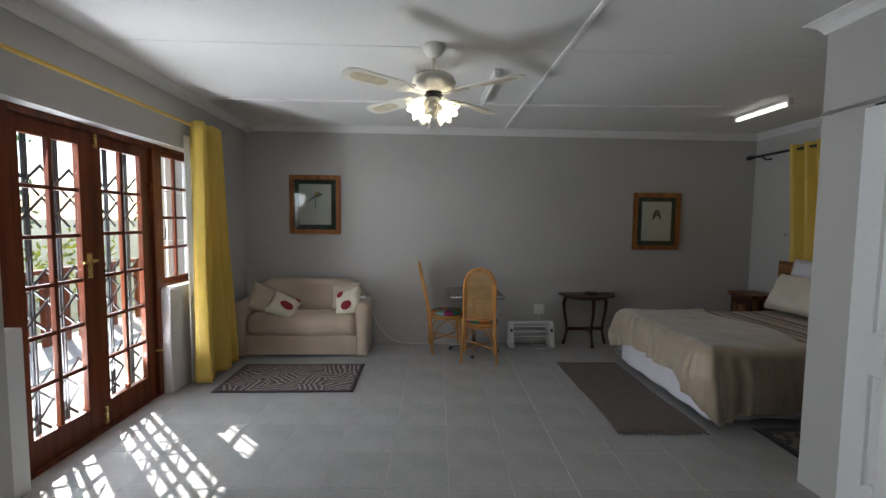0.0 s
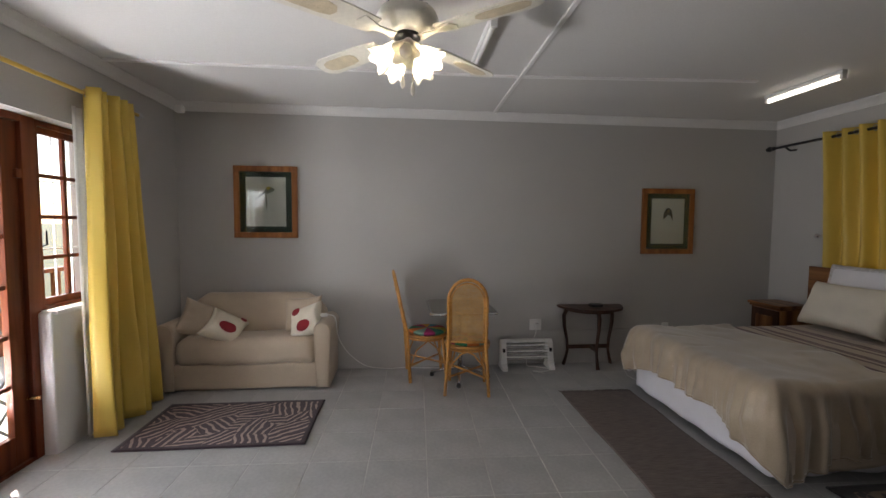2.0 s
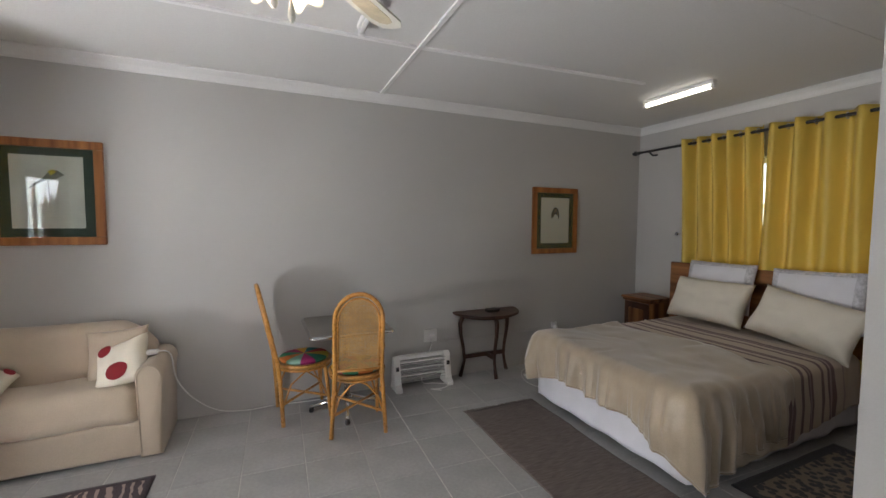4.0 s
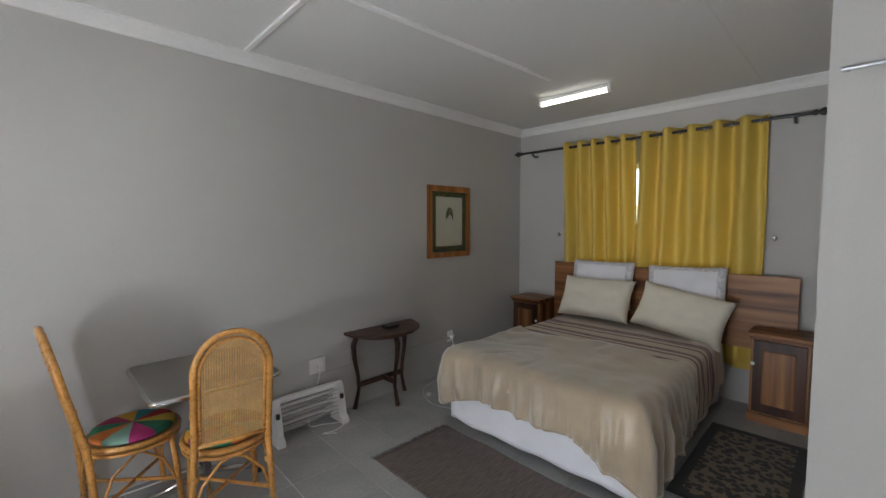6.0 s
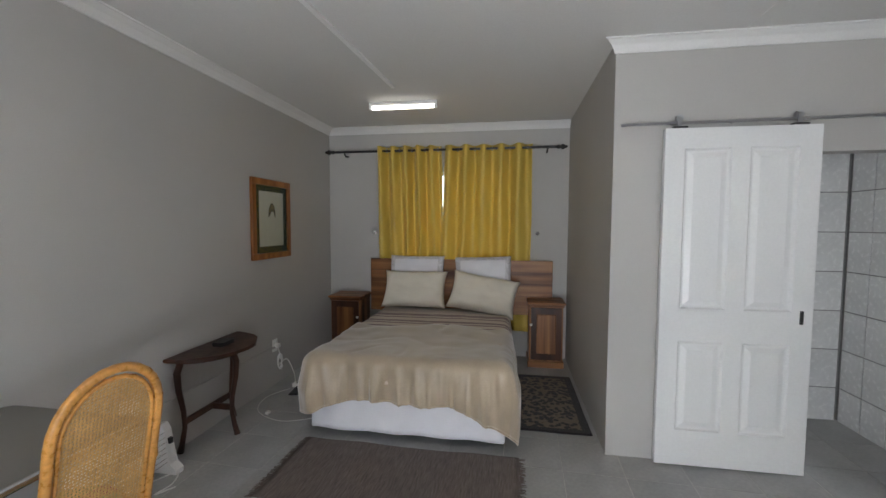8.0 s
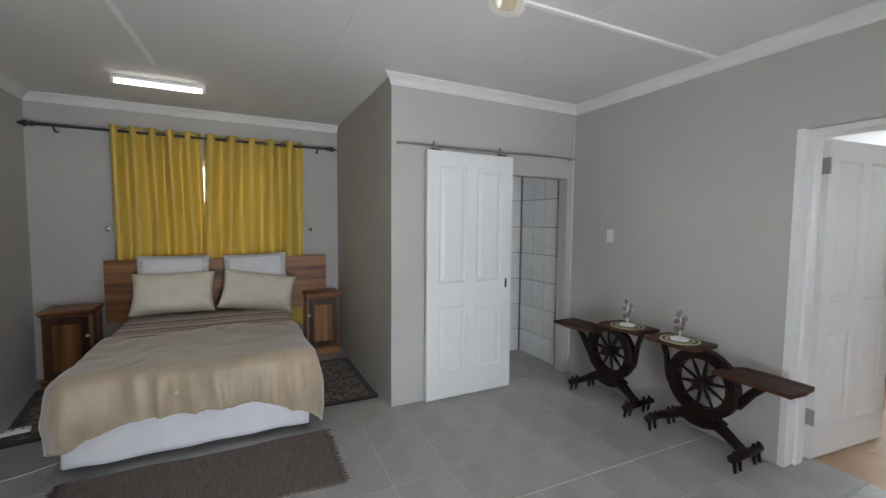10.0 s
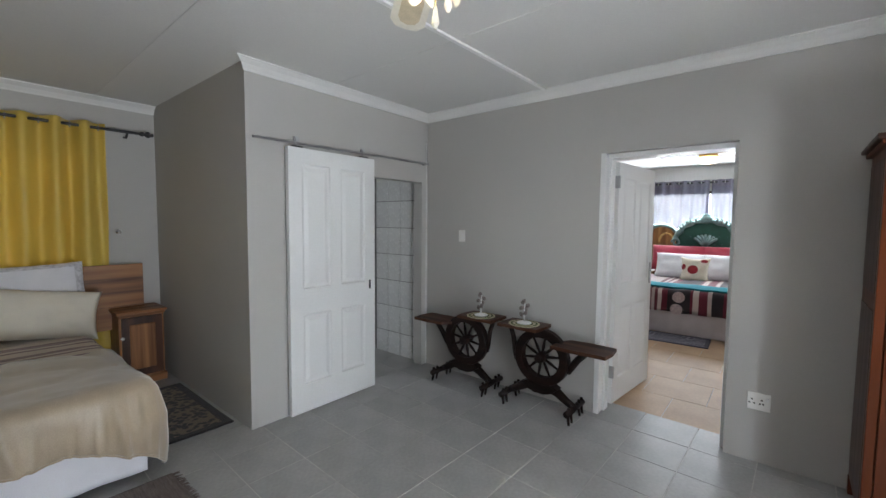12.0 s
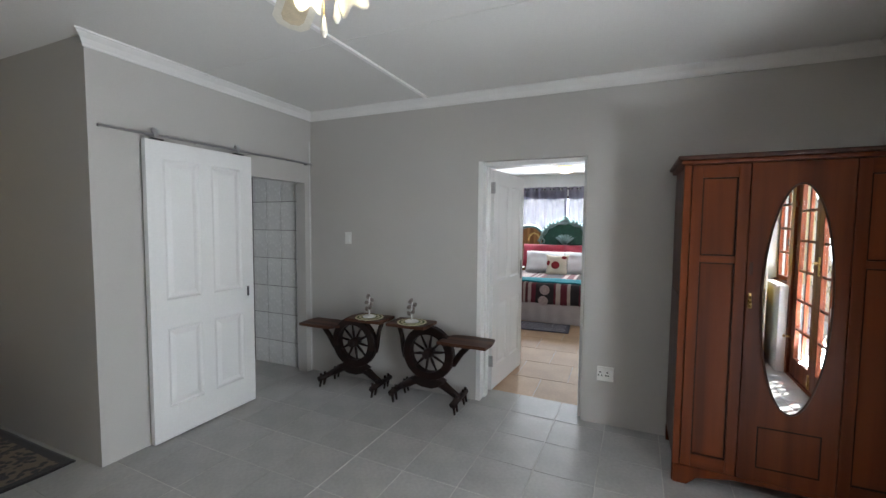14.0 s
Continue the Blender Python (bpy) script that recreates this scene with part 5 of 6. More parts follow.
rug("rug", "dark red and cream zebra-pattern rug in front of the sofa", pose(-1.165, 3.79, 0, 0, 0, -0.5), 1.22, 0.70, pattern_rug("zebra_pile", (0.045, 0.024, 0.03), (0.36, 0.26, 0.22), "zebra", 130, 0.035, 1.22, 0.70))
RAG = mat("brown_rag_weave", (0.155, 0.125, 0.11), 0.95, 0.28, 12, 160, 0.5, stretch=(1, 9, 1))
rug("rug", "worn brown woven rag rug with fringed ends", pose(1.80, 3.40, 0, 0, 0, -1), 0.64, 1.44, RAG, True, 0.012)
LEO = pattern_rug("leopard_pile", (0.012, 0.010, 0.009), (0.17, 0.12, 0.075), "leopard", 25, 0.06, 1.12, 0.56)
rug("rug", "black and tan leopard-pattern mat beside the bed", pose(3.05, 2.43, 0, 0, 0, 0), 1.12, 0.56, LEO)
rug("rug", "black and tan leopard-pattern mat on the far bedside", pose(3.36, 4.44, 0, 0, 0, 8), 1.12, 0.56, LEO)


# ---- wagon-wheel benches ----
def wheel_bench(name, label, m):
    """Local x runs along the wall, y into the room; the wheel's middle is at x=0."""
    ob = thing(name, label, "bench", m, "wagon-wheel benches")
    cz, R, r = 0.43, 0.235, 0.165
    rim = bmesh.new()
    N = 40
    V = [[rim.verts.new((q * math.cos(a), y, cz + q * math.sin(a))) for q, y in ((r, -0.035), (R - 0.008, -0.035), (R, -0.025), (R, 0.025), (R - 0.008, 0.035), (r, 0.035))] for a in [2 * math.pi * k / N for k in range(N)]]
    for k in range(N):
        A, B = V[k], V[(k + 1) % N]
        for j in range(6):
            rim.faces.new((A[j], B[j], B[(j + 1) % 6], A[(j + 1) % 6]))
    wh = part("wheel", rim, WHEELWOOD, ob, "dark wooden wagon wheel", smooth=False)
    part("hub", lathe([(0.02, -0.07), (0.036, -0.065), (0.042, -0.03), (0.048, 0), (0.042, 0.03), (0.036, 0.065), (0.02, 0.07)], 16, m=pose(0, 0, cz, 90)), WHEELWOOD, wh, smooth=True)
    for k in range(10):
        a = 2 * math.pi * k / 10 + 0.15
        part("spoke", rod([(q * math.cos(a), 0, cz + q * math.sin(a)) for q in (0.04, 0.09, 0.14, 0.175)], [0.010, 0.013, 0.009, 0.009], 8), WHEELWOOD, wh, smooth=True)
    top = [(-0.01, -0.13), (0.10, -0.14), (0.22, -0.132), (0.345, -0.14), (0.35, -0.05), (0.343, 0.06), (0.35, 0.125), (0.2, 0.132), (0.05, 0.125), (-0.015, 0.13), (-0.03, 0.02)]
    part("top_plank", slab([(-x, y) for x, y in top], 0.655, 0.682, bevel=0.004), PLANKTOP, ob, "waney-edged plank top")
    seat = [(0.13, -0.135), (0.30, -0.14), (0.46, -0.128), (0.55, -0.14), (0.56, 0.0), (0.548, 0.13), (0.35, 0.135), (0.20, 0.125), (0.15, 0.05)]
    part("seat_plank", slab(seat, 0.555, 0.582, bevel=0.004), PLANKTOP, ob, "waney-edged plank seat")
    part("seat_bracket", rod([(0.225, 0, 0.35), (0.25, 0, 0.40), (0.30, 0, 0.47), (0.38, 0, 0.555)], [0.018, 0.024, 0.022, 0.022], 8, flat=1.2), WHEELWOOD, ob, smooth=True)
    part("top_bracket", rod([(-0.235, 0, 0.36), (-0.245, 0, 0.43), (-0.262, 0, 0.55), (-0.30, 0, 0.656)], [0.014, 0.02, 0.018, 0.018], 8, flat=1.2), WHEELWOOD, ob, smooth=True)
    part("cradle", slab([(-0.16, 0.20), (-0.11, 0.225), (0, 0.20), (0.11, 0.225), (0.16, 0.20), (0.10, 0.155), (0.04, 0.135), (0, 0.145), (-0.04, 0.135), (-0.10, 0.155)], -0.045, 0.045, "y", bevel=0.006), WHEELWOOD, ob)
    for s in (-1, 1):
        part("leg", rod([(s * 0.07, 0, 0.19), (s * 0.15, 0, 0.165), (s * 0.22, 0, 0.12), (s * 0.285, 0, 0.085)], [0.032, 0.036, 0.03, 0.026], 8, flat=1.1), WHEELWOOD, ob, smooth=True)
        f = part("foot_bar", rod([(s * 0.285, -0.16, 0.085), (s * 0.285, 0.16, 0.085)], 0.025, 10), WHEELWOOD, ob, smooth=True)
        for y in (-0.13, -0.075, 0.075, 0.13):
            part("peg", rod([(s * 0.285 + 0.006, y, 0.128), (s * 0.285, y, 0.08), (s * 0.285 + 0.014, y * 1.05, 0.0)], [0.012, 0.014, 0.009], 8), WHEELWOOD, f, smooth=True)
    return ob


wheel_bench("wheel_bench", "dark wagon-wheel bench with plank top against the wall", pose(1.595, 0.41, 0))
wheel_bench("wheel_bench", "dark wagon-wheel bench with plank top against the wall", pose(0.83, 0.41, 0, 0, 0, 180))
MATG, MATC = mat("green_raffia", (0.10, 0.115, 0.045), 0.9, 0.2, 20, 150), mat("cream_raffia", (0.55, 0.50, 0.34), 0.9, 0.15, 20, 150)
PETAL = mat("grey_stone_petal", (0.20, 0.165, 0.15), 0.4, 0.45, 25, 120)
for x, y, hgt in ((1.42, 0.43, 0.19), (0.985, 0.43, 0.18)):
    pm = thing("placemat", "round green and cream woven placemat on the bench", "placemat", pose(x, y, 0.684))
    for r0, r1, mt in ((0.0, 0.075, MATG), (0.075, 0.095, MATC), (0.095, 0.112, MATG), (0.112, 0.128, MATC)):
        part("woven_ring", lathe([(r0, 0.0), (r0, 0.004), (r1, 0.004), (r1, 0.0)], 32), mt, pm)
    o = thing("flower_ornament", "white stand with small grey stone petals", "ornament", pose(x, y, 0.689))
    part("base", lathe([(0.058, 0), (0.06, 0.006), (0.05, 0.012), (0.008, 0.016)], 24), DOORWHITE, o, smooth=True)
    part("stem", rod([(0, 0, 0.01), (0.002, 0, 0.09), (-0.004, 0, hgt)], [0.007, 0.005, 0.003], 8), DOORWHITE, o, smooth=True)
    rnd = random.Random(int(x * 100))
    for k in range(7):
        z = 0.07 + (hgt - 0.06) * k / 6
        a = k * 2.4
        part("petal", lathe([(0.002, -0.024), (0.015, -0.014), (0.018, 0.003), (0.009, 0.019), (0.001, 0.024)], 10), PETAL, o, smooth=True,
             at=pose(0.027 * math.cos(a), 0.027 * math.sin(a), z, rnd.uniform(-60, 60), rnd.uniform(-60, 60), 0))

# ---- wardrobe with oval mirror ----
wd = thing("wardrobe", "red-brown veneered three-door wardrobe with oval mirror", "wardrobe", pose(-0.985, 0.79, 0, 0, 0, -1.2) @ pose(0.985, -0.79, 0))
WX0, WX1, WF, WT = -2.03, -0.985, 0.79, 1.90
part("carcass", box(WX0, 0.225, 0.10, WX1, WF - 0.022, WT, 0.003), WARDWOOD, wd)
part("cornice", slab([(WX0 - 0.005, 0.22), (WX1 + 0.045, 0.22), (WX1 + 0.045, WF + 0.04), (WX0 - 0.005, WF + 0.04)], WT + 0.012, WT + 0.035, bevel=0.006), DARKWOOD, wd)
part("cornice", slab([(WX0, 0.22), (WX1 + 0.025, 0.22), (WX1 + 0.025, WF + 0.022), (WX0, WF + 0.022)], WT - 0.012, WT + 0.012, bevel=0.008), WARDWOOD, wd)
part("side_panel", box(WX1 - 0.002, 0.27, 1.20, WX1 + 0.006, WF - 0.08, 1.84, 0.003), DARKWOOD, wd)
part("side_panel", box(WX1 - 0.002, 0.27, 0.18, WX1 + 0.006, WF - 0.08, 1.12, 0.003), DARKWOOD, wd)
part("corner_post", box(WX1 - 0.03, WF - 0.05, 0.0, WX1 + 0.008, WF - 0.01, WT - 0.012, 0.004), WARDWOOD, wd)
part("corner_post", box(WX1 - 0.03, 0.225, 0.0, WX1 + 0.004, 0.27, 0.10, 0.004), WARDWOOD, wd)
skirt_pts = [(WX0, 0.0), (WX0 + 0.06, 0.0), (WX0 + 0.09, 0.05), (WX0 + 0.25, 0.085), (WX1 - 0.30, 0.085), (WX1 - 0.12, 0.05), (WX1 - 0.07, 0.0), (WX1, 0.0), (WX1, 0.11), (WX0, 0.11)]
part("plinth", slab(skirt_pts, WF - 0.03, WF - 0.002, "y"), WARDWOOD, wd, "shaped plinth rail")


def wardrobe_door(x0, x1, panels, label):
    d = part("door", box(x0 + 0.002, WF - 0.021, 0.112, x1 - 0.002, WF - 0.013, WT - 0.016), WARDWOOD, wd, label)
    for a, b in ((x0 + 0.003, x0 + 0.055), (x1 - 0.055, x1 - 0.003)):
        part("stile", box(a, WF - 0.013, 0.113, b, WF, WT - 0.017, 0.002), WARDWOOD, d)
    zs = [0.113] + [z for p in panels for z in p] + [WT - 0.017]
    for a, b in zip(zs[::2], zs[1::2]):
        part("rail", box(x0 + 0.055, WF - 0.013, a, x1 - 0.055, WF - 0.0005, b, 0.002), WARDRAIL, d)
    # strips round each panel, coloured as the shadow in its recess
    for a, b in panels:
        for c0, c1, e0, e1 in ((x0 + 0.055, x1 - 0.055, a, a + 0.007), (x0 + 0.055, x1 - 0.055, b - 0.007, b), (x0 + 0.055, x0 + 0.062, a + 0.007, b - 0.007), (x1 - 0.062, x1 - 0.055, a + 0.007, b - 0.007)):
            part("shadow_bead", box(c0, WF - 0.013, e0, c1, WF - 0.006, e1), EDGESHADE, d)
    return d


wardrobe_door(-1.294, WX1 - 0.03, [(0.19, 1.33), (1.37, 1.81)], "panelled wardrobe door")
wardrobe_door(WX0, -1.73, [(0.19, 1.33), (1.37, 1.81)], "panelled wardrobe door")
md = part("mirror_door", box(-1.728, WF - 0.02, 0.112, -1.296, WF, WT - 0.016, 0.003), WARDWOOD, wd, "middle door with an oval mirror")
oval = [(0.15 * math.cos(q) - 1.517, 0.624 * math.sin(q) + 1.142) for q in [2 * math.pi * k / 64 for k in range(64)]]
part("bevel_rim", rod([(x, WF + 0.001, z) for x, z in oval], 0.006, 6, True), DARKWOOD, md, smooth=True)
MIRROR = mat("mirror_silver", (0.9, 0.9, 0.9), 0.02, 0.0, metal=1.0)
nodes_of(MIRROR)[2].inputs["Roughness"].default_value = 0.01
for lk in list(nodes_of(MIRROR)[2].inputs["Roughness"].links):
    MIRROR.node_tree.links.remove(lk)
part("mirror", slab(oval, WF, WF + 0.003, "y"), MIRROR, md, "oval mirror")
# the same painted shadow outlines a lower panel on the flat door
for c0, c1, e0, e1 in ((-1.66, -1.38, 0.19, 0.197), (-1.66, -1.38, 0.42, 0.427), (-1.66, -1.653, 0.197, 0.42), (-1.387, -1.38, 0.197, 0.42)):
    part("shadow_bead", box(c0, WF - 0.001, e0, c1, WF + 0.002, e1), EDGESHADE, md)
part("lock_plate", box(-1.322, WF, 1.09, -1.306, WF + 0.004, 1.17, 0.002), BRASS, md)
part("drop_handle", rod([(-1.314, WF + 0.006, 1.15), (-1.314, WF + 0.02, 1.14), (-1.314, WF + 0.018, 1.09)], [0.005, 0.006, 0.009], 8), BRASS, md)
part("key_plate", box(-1.322, WF, 1.27, -1.308, WF + 0.003, 1.34, 0.002), DARKWOOD, md)

# ---- next bedroom ----
b2 = thing("bed", "large bed with ornate green headboard in the next room", "bed")
GREEN = mat("green_velvet", (0.012, 0.075, 0.05), 0.7, 0.2, 8, 150, sheen=0.5)
SILVER = mat("teal_silver_leaf", (0.20, 0.30, 0.29), 0.4, 0.25, 9, 60, metal=0.5)
GOLD = wood("gold_brown_wood", (0.20, 0.09, 0.03), (0.42, 0.22, 0.08), 0.35, 2, 10)
SKIRT2 = mat("lilac_grey_valance", (0.50, 0.45, 0.45), 0.9, 0.08, 6, 150, 0.2)
part("valance", sheet(60, 8, lambda u, v: (-0.50 + 1.72 * u, -2.86 + 0.012 * math.sin(u * 60) * (1 - v), 0.02 + 0.30 * v)), SKIRT2, b2, smooth=True)
part("base", box(-0.48, -4.8, 0.02, 1.20, -2.89, 0.32, 0.01), SKIRT2, b2)
part("mattress", box(-0.48, -4.8, 0.32, 1.20, -2.89, 0.56, 0.05), LINEN, b2)
part("headboard", slab([(-0.09, 0.5)] + [(0.36 + 0.45 * math.cos(q), 1.22 + 0.34 * math.sin(q)) for q in [math.pi - math.pi * k / 20 for k in range(21)]] + [(0.81, 0.5)], -4.95, -4.87, "y"), GREEN, b2, "buttoned green velvet headboard")
part("scroll_frame", rod([(0.36 + 0.46 * math.cos(q) * (1 + 0.02 * math.sin(9 * q)), -4.86, 1.23 + 0.36 * math.sin(q)) for q in [math.pi - math.pi * k / 30 for k in range(31)]], [0.045 + 0.012 * math.sin(k * 1.3) for k in range(31)], 10), SILVER, b2, "carved silver-green frame", smooth=True)
for k in range(7):
    a = math.pi * (0.2 + 0.6 * k / 6)
    part("crest_leaf", rod([(0.36, -4.84, 1.55), (0.36 + 0.07 * math.cos(a), -4.82, 1.58 + 0.06 * math.sin(a)), (0.36 + 0.13 * math.cos(a), -4.84, 1.58 + 0.11 * math.sin(a))], [0.015, 0.022, 0.010], 8), SILVER, b2, smooth=True)
    part("shell_leaf", rod([(0.36, -4.84, 1.13), (0.36 + 0.10 * math.cos(a), -4.82, 1.16 + 0.11 * math.sin(a)), (0.36 + 0.21 * math.cos(a), -4.84, 1.20 + 0.15 * math.sin(a))], [0.02, 0.025, 0.02], 8), SILVER, b2, smooth=True)
wing = [(0.78, 0.3), (0.78, 1.22)] + [(1.13 + 0.35 * math.cos(q), 1.20 + (0.30 + 0.07 * math.cos(math.pi - q)) * math.sin(q)) for q in [math.pi - math.pi * k / 12 for k in range(13)]] + [(1.48, 0.3)]
for sx in (-1, 1):
    for k in range(5):
        a0 = 0.62 + 0.16 * k
        cx, cz = 0.36 + sx * 0.46 * math.cos(a0), 1.23 + 0.36 * math.sin(a0)
        part("scroll_leaf", rod([(cx, -4.83, cz), (cx + sx * 0.03, -4.82, cz + 0.05), (cx - sx * 0.02, -4.83, cz + 0.085)], [0.022, 0.02, 0.008], 7), SILVER, b2, smooth=True)
    part("scroll", rod([(0.36 + sx * (0.45 + 0.07 * math.cos(q) * (1 - q / 12)), -4.83, 1.20 + 0.07 * math.sin(q) * (1 - q / 12)) for q in [k * 0.5 for k in range(16)]], 0.018, 7), SILVER, b2, smooth=True)
part("crest_shell", lathe([(0.0, 0.02), (0.05, 0.018), (0.075, 0.0), (0.05, -0.01)], 16, m=pose(0.36, -4.83, 1.64, 90)), SILVER, b2, smooth=True)
for kx in range(6):
    for kz in range(3):
        part("button", lathe([(0.014, 0), (0.011, 0.006), (0.003, 0.008)], 10, m=pose(0.06 + 0.105 * kx + 0.066 * (kz % 2), -4.87, 1.05 + 0.13 * kz, 90)), SILVER, b2)
part("side_wing", slab(wing, -5.0, -4.95, "y"), GOLD, b2, "curved golden wooden side panel")
part("wing_frame", rod([(x, -4.94, z) for x, z in wing[1:-1]], 0.035, 8), SILVER, b2, smooth=True)
part("wing_scroll", rod([(0.98 + 0.12 * math.cos(q), -4.94, 1.20 + 0.16 * math.sin(q)) for q in [math.pi * k / 8 for k in range(9)]], 0.018, 8), BRASS, b2, smooth=True)
DUVET = striped("striped_duvet", [(-0.7, (0.02, 0.015, 0.02)), (-0.35, (0.45, 0.38, 0.36)), (-0.28, (0.13, 0.012, 0.03)), (-0.1, (0.02, 0.015, 0.02)), (0.02, (0.5, 0.42, 0.40)), (0.07, (0.13, 0.012, 0.03)),
                                  (0.17, (0.55, 0.48, 0.45)), (0.24, (0.13, 0.012, 0.03)), (0.27, (0.02, 0.015, 0.02)), (0.55, (0.13, 0.012, 0.03)), (0.62, (0.5, 0.42, 0.40)), (0.66, (0.10, 0.012, 0.025)), (0.70, (0.45, 0.38, 0.36)), (0.74, (0.10, 0.012, 0.025)), (0.8, (0.4, 0.33, 0.32)), (1.3, (0.02, 0.015, 0.02))], (0.3, 0.2, 0.2), wob=0.02)


def duvet(u, v):
    y = -4.6 + 1.98 * v
    over = max(0, y + 2.88)
    return (-0.58 + 1.88 * u, min(y, -2.87 + 0.02) + 0.008 * math.sin(u * 40), 0.615 - over * 1.15 + 0.012 * noise.noise(Vector((u * 9, v * 9, 0))) - 0.3 * max(0, abs(u - 0.5) - 0.44) * 4)


dv = solo("duvet", sheet(50, 40, duvet), DUVET, "black, maroon and white striped duvet", "duvet", smooth=True)
thick(dv, 0.02)
DOT = mat("pink_dot_print", (0.50, 0.40, 0.40), 0.9, 0.2, 40, 200)
for x, z in ((0.42, 0.36), (0.40, 0.53)):
    part("printed_dot", slab([(x + 0.075 * math.cos(q), z + 0.075 * math.sin(q)) for q in [2 * math.pi * k / 24 for k in range(24)]], -2.845, -2.830, "y"), DOT, dv)
solo("folded_throw", sheet(40, 12, lambda u, v: (-0.60 + 1.92 * u, -3.30 + 0.36 * v, 0.64 + 0.03 * math.sin(v * math.pi) + 0.012 * noise.noise(Vector((u * 8, v * 3, 1))))), mat("turquoise_fleece", (0.01, 0.24, 0.30), 0.9, 0.12, 6, 120), "folded turquoise throw across the bed", "throw", smooth=True)
thick(bpy.data.objects["folded_throw"], 0.02)
CRIMSON = mat("crimson_satin", (0.36, 0.012, 0.04), 0.5, 0.15, 6, 80, sheen=0.3)
for x in (-0.05, 0.72):
    solo("pillow", pillow(0.90, 0.50, 0.26, 0.03, x), CRIMSON, "frilled crimson pillow against the headboard", "pillow", pose(x, -4.72, 0.91, -18, 0, 180), "pillows in the next room", smooth=True)
for x in (-0.02, 0.68):
    solo("pillow", pillow(0.74, 0.46, 0.25, 0.06, x + 2), LINEN, "white pillow on the striped duvet", "pillow", pose(x, -4.48, 0.81, -24, 0, 180), "pillows in the next room", smooth=True)
spot_cushion(pose(0.42, -4.26, 0.78, -20, 0, 180), "square cream cushion with a red spot", [(-0.02, -0.01, 0.075, 0.075), (-0.15, 0.03, 0.03, 0.05), (0.13, 0.14, 0.05, 0.03)], 0.43)
PURPLE = mat("grey_violet_voile", (0.30, 0.29, 0.38), 0.8, 0.1, 4, 150, trans=0.5)
pn, pl_, _ = nodes_of(PURPLE)
see, thin = pn.new("ShaderNodeBsdfTransparent"), pn.new("ShaderNodeMixShader")
thin.inputs[0].default_value = 0.30
pl_.new(pn["Mix Shader"].outputs[0], thin.inputs[1]), pl_.new(see.outputs[0], thin.inputs[2])
pl_.new(thin.outputs[0], pn["Material Output"].inputs["Surface"])
HEADING = mat("grey_violet_heading", (0.20, 0.19, 0.24), 0.7, 0.1, 4, 150)
for x0, x1, sd_ in ((-0.75, 0.33, 2), (0.36, 1.55, 4)):
    cu = thing("voile_curtain", "thin grey-violet eyelet curtain at the far window", "curtain")
    cl = part("cloth", sheet(90, 12, lambda u, v: (x0 + (x1 - x0) * u, -5.03 + 0.04 * math.sin(2 * math.pi * 7 * u) * (1 + 0.3 * math.sin(5 * u)), 0.9 + 1.40 * v)), PURPLE, cu, smooth=True)
    thick(cl, 0.002)
    part("heading", sheet(90, 2, lambda u, v: (x0 + (x1 - x0) * u, -5.026 + 0.04 * math.sin(2 * math.pi * 7 * u) * (1 + 0.3 * math.sin(5 * u)), 2.19 + 0.112 * v)), HEADING, cu, "stiff grey curtain heading", smooth=True)
    for k in range(14):
        xe = x0 + (x1 - x0) * (k + 0.5) / 14
        part("eyelet", rod([(xe, -5.03 + 0.026 * math.cos(q), 2.255 + 0.026 * math.sin(q)) for q in [math.pi * j / 5 for j in range(10)]], 0.006, 6, True), CHROME, cu)
pr = thing("curtain_rod", "dark curtain rod at the far window", "curtain rod")
part("pole", rod([(-0.85, -5.03, 2.26), (1.65, -5.03, 2.26)], 0.014, 8), BLACK, pr)
w = thing("window_4", "wide brown-framed window of the next bedroom", "window", kind="structure")
for x0, x1, z0, z1 in ((-0.55, 1.35, 1.15, 1.2), (-0.55, 1.35, 2.07, 2.12), (-0.55, -0.5, 1.2, 2.07), (1.30, 1.35, 1.2, 2.07), (0.38, 0.43, 1.2, 2.07), (-0.5, 1.3, 1.42, 1.46)):
    part("frame", box(x0, -5.24, z0, x1, -5.19, z1), DARKWOOD, w)
f2 = thing("ceiling_fan", "dark ceiling fan with a lit bowl lamp", "ceiling fan", pose(0.16, -3.0, 0))
part("motor", lathe([(0.05, 2.56), (0.05, 2.48), (0.11, 2.47), (0.11, 2.42), (0.05, 2.41)], 20), BRASS, f2)
part("bowl", lathe([(0.10, 2.41), (0.14, 2.40), (0.12, 2.35), (0.02, 2.32)], 24), glow("warm_bowl", (1.0, 0.78, 0.5), 1.2), f2, smooth=True)
for a in (10, 82, 154, 226, 298):
    part("blade", slab([(0.12, -0.05), (0.55, -0.07), (0.6, 0), (0.55, 0.07), (0.12, 0.05)], -0.004, 0.004), DARKWOOD if a != 154 else GOLD, f2, at=Matrix.Rotation(radians(a), 4, "Z") @ pose(0, 0, 2.45, 10))
rug("rug", "dark blue and grey patterned rug beside the far bed", pose(0.52, -2.62, 0, 0, 0, 3), 1.05, 0.52, pattern_rug("blue_grey_pile", (0.05, 0.05, 0.09), (0.26, 0.25, 0.29), "zebra", 110, 0.05, 1.05, 0.52))

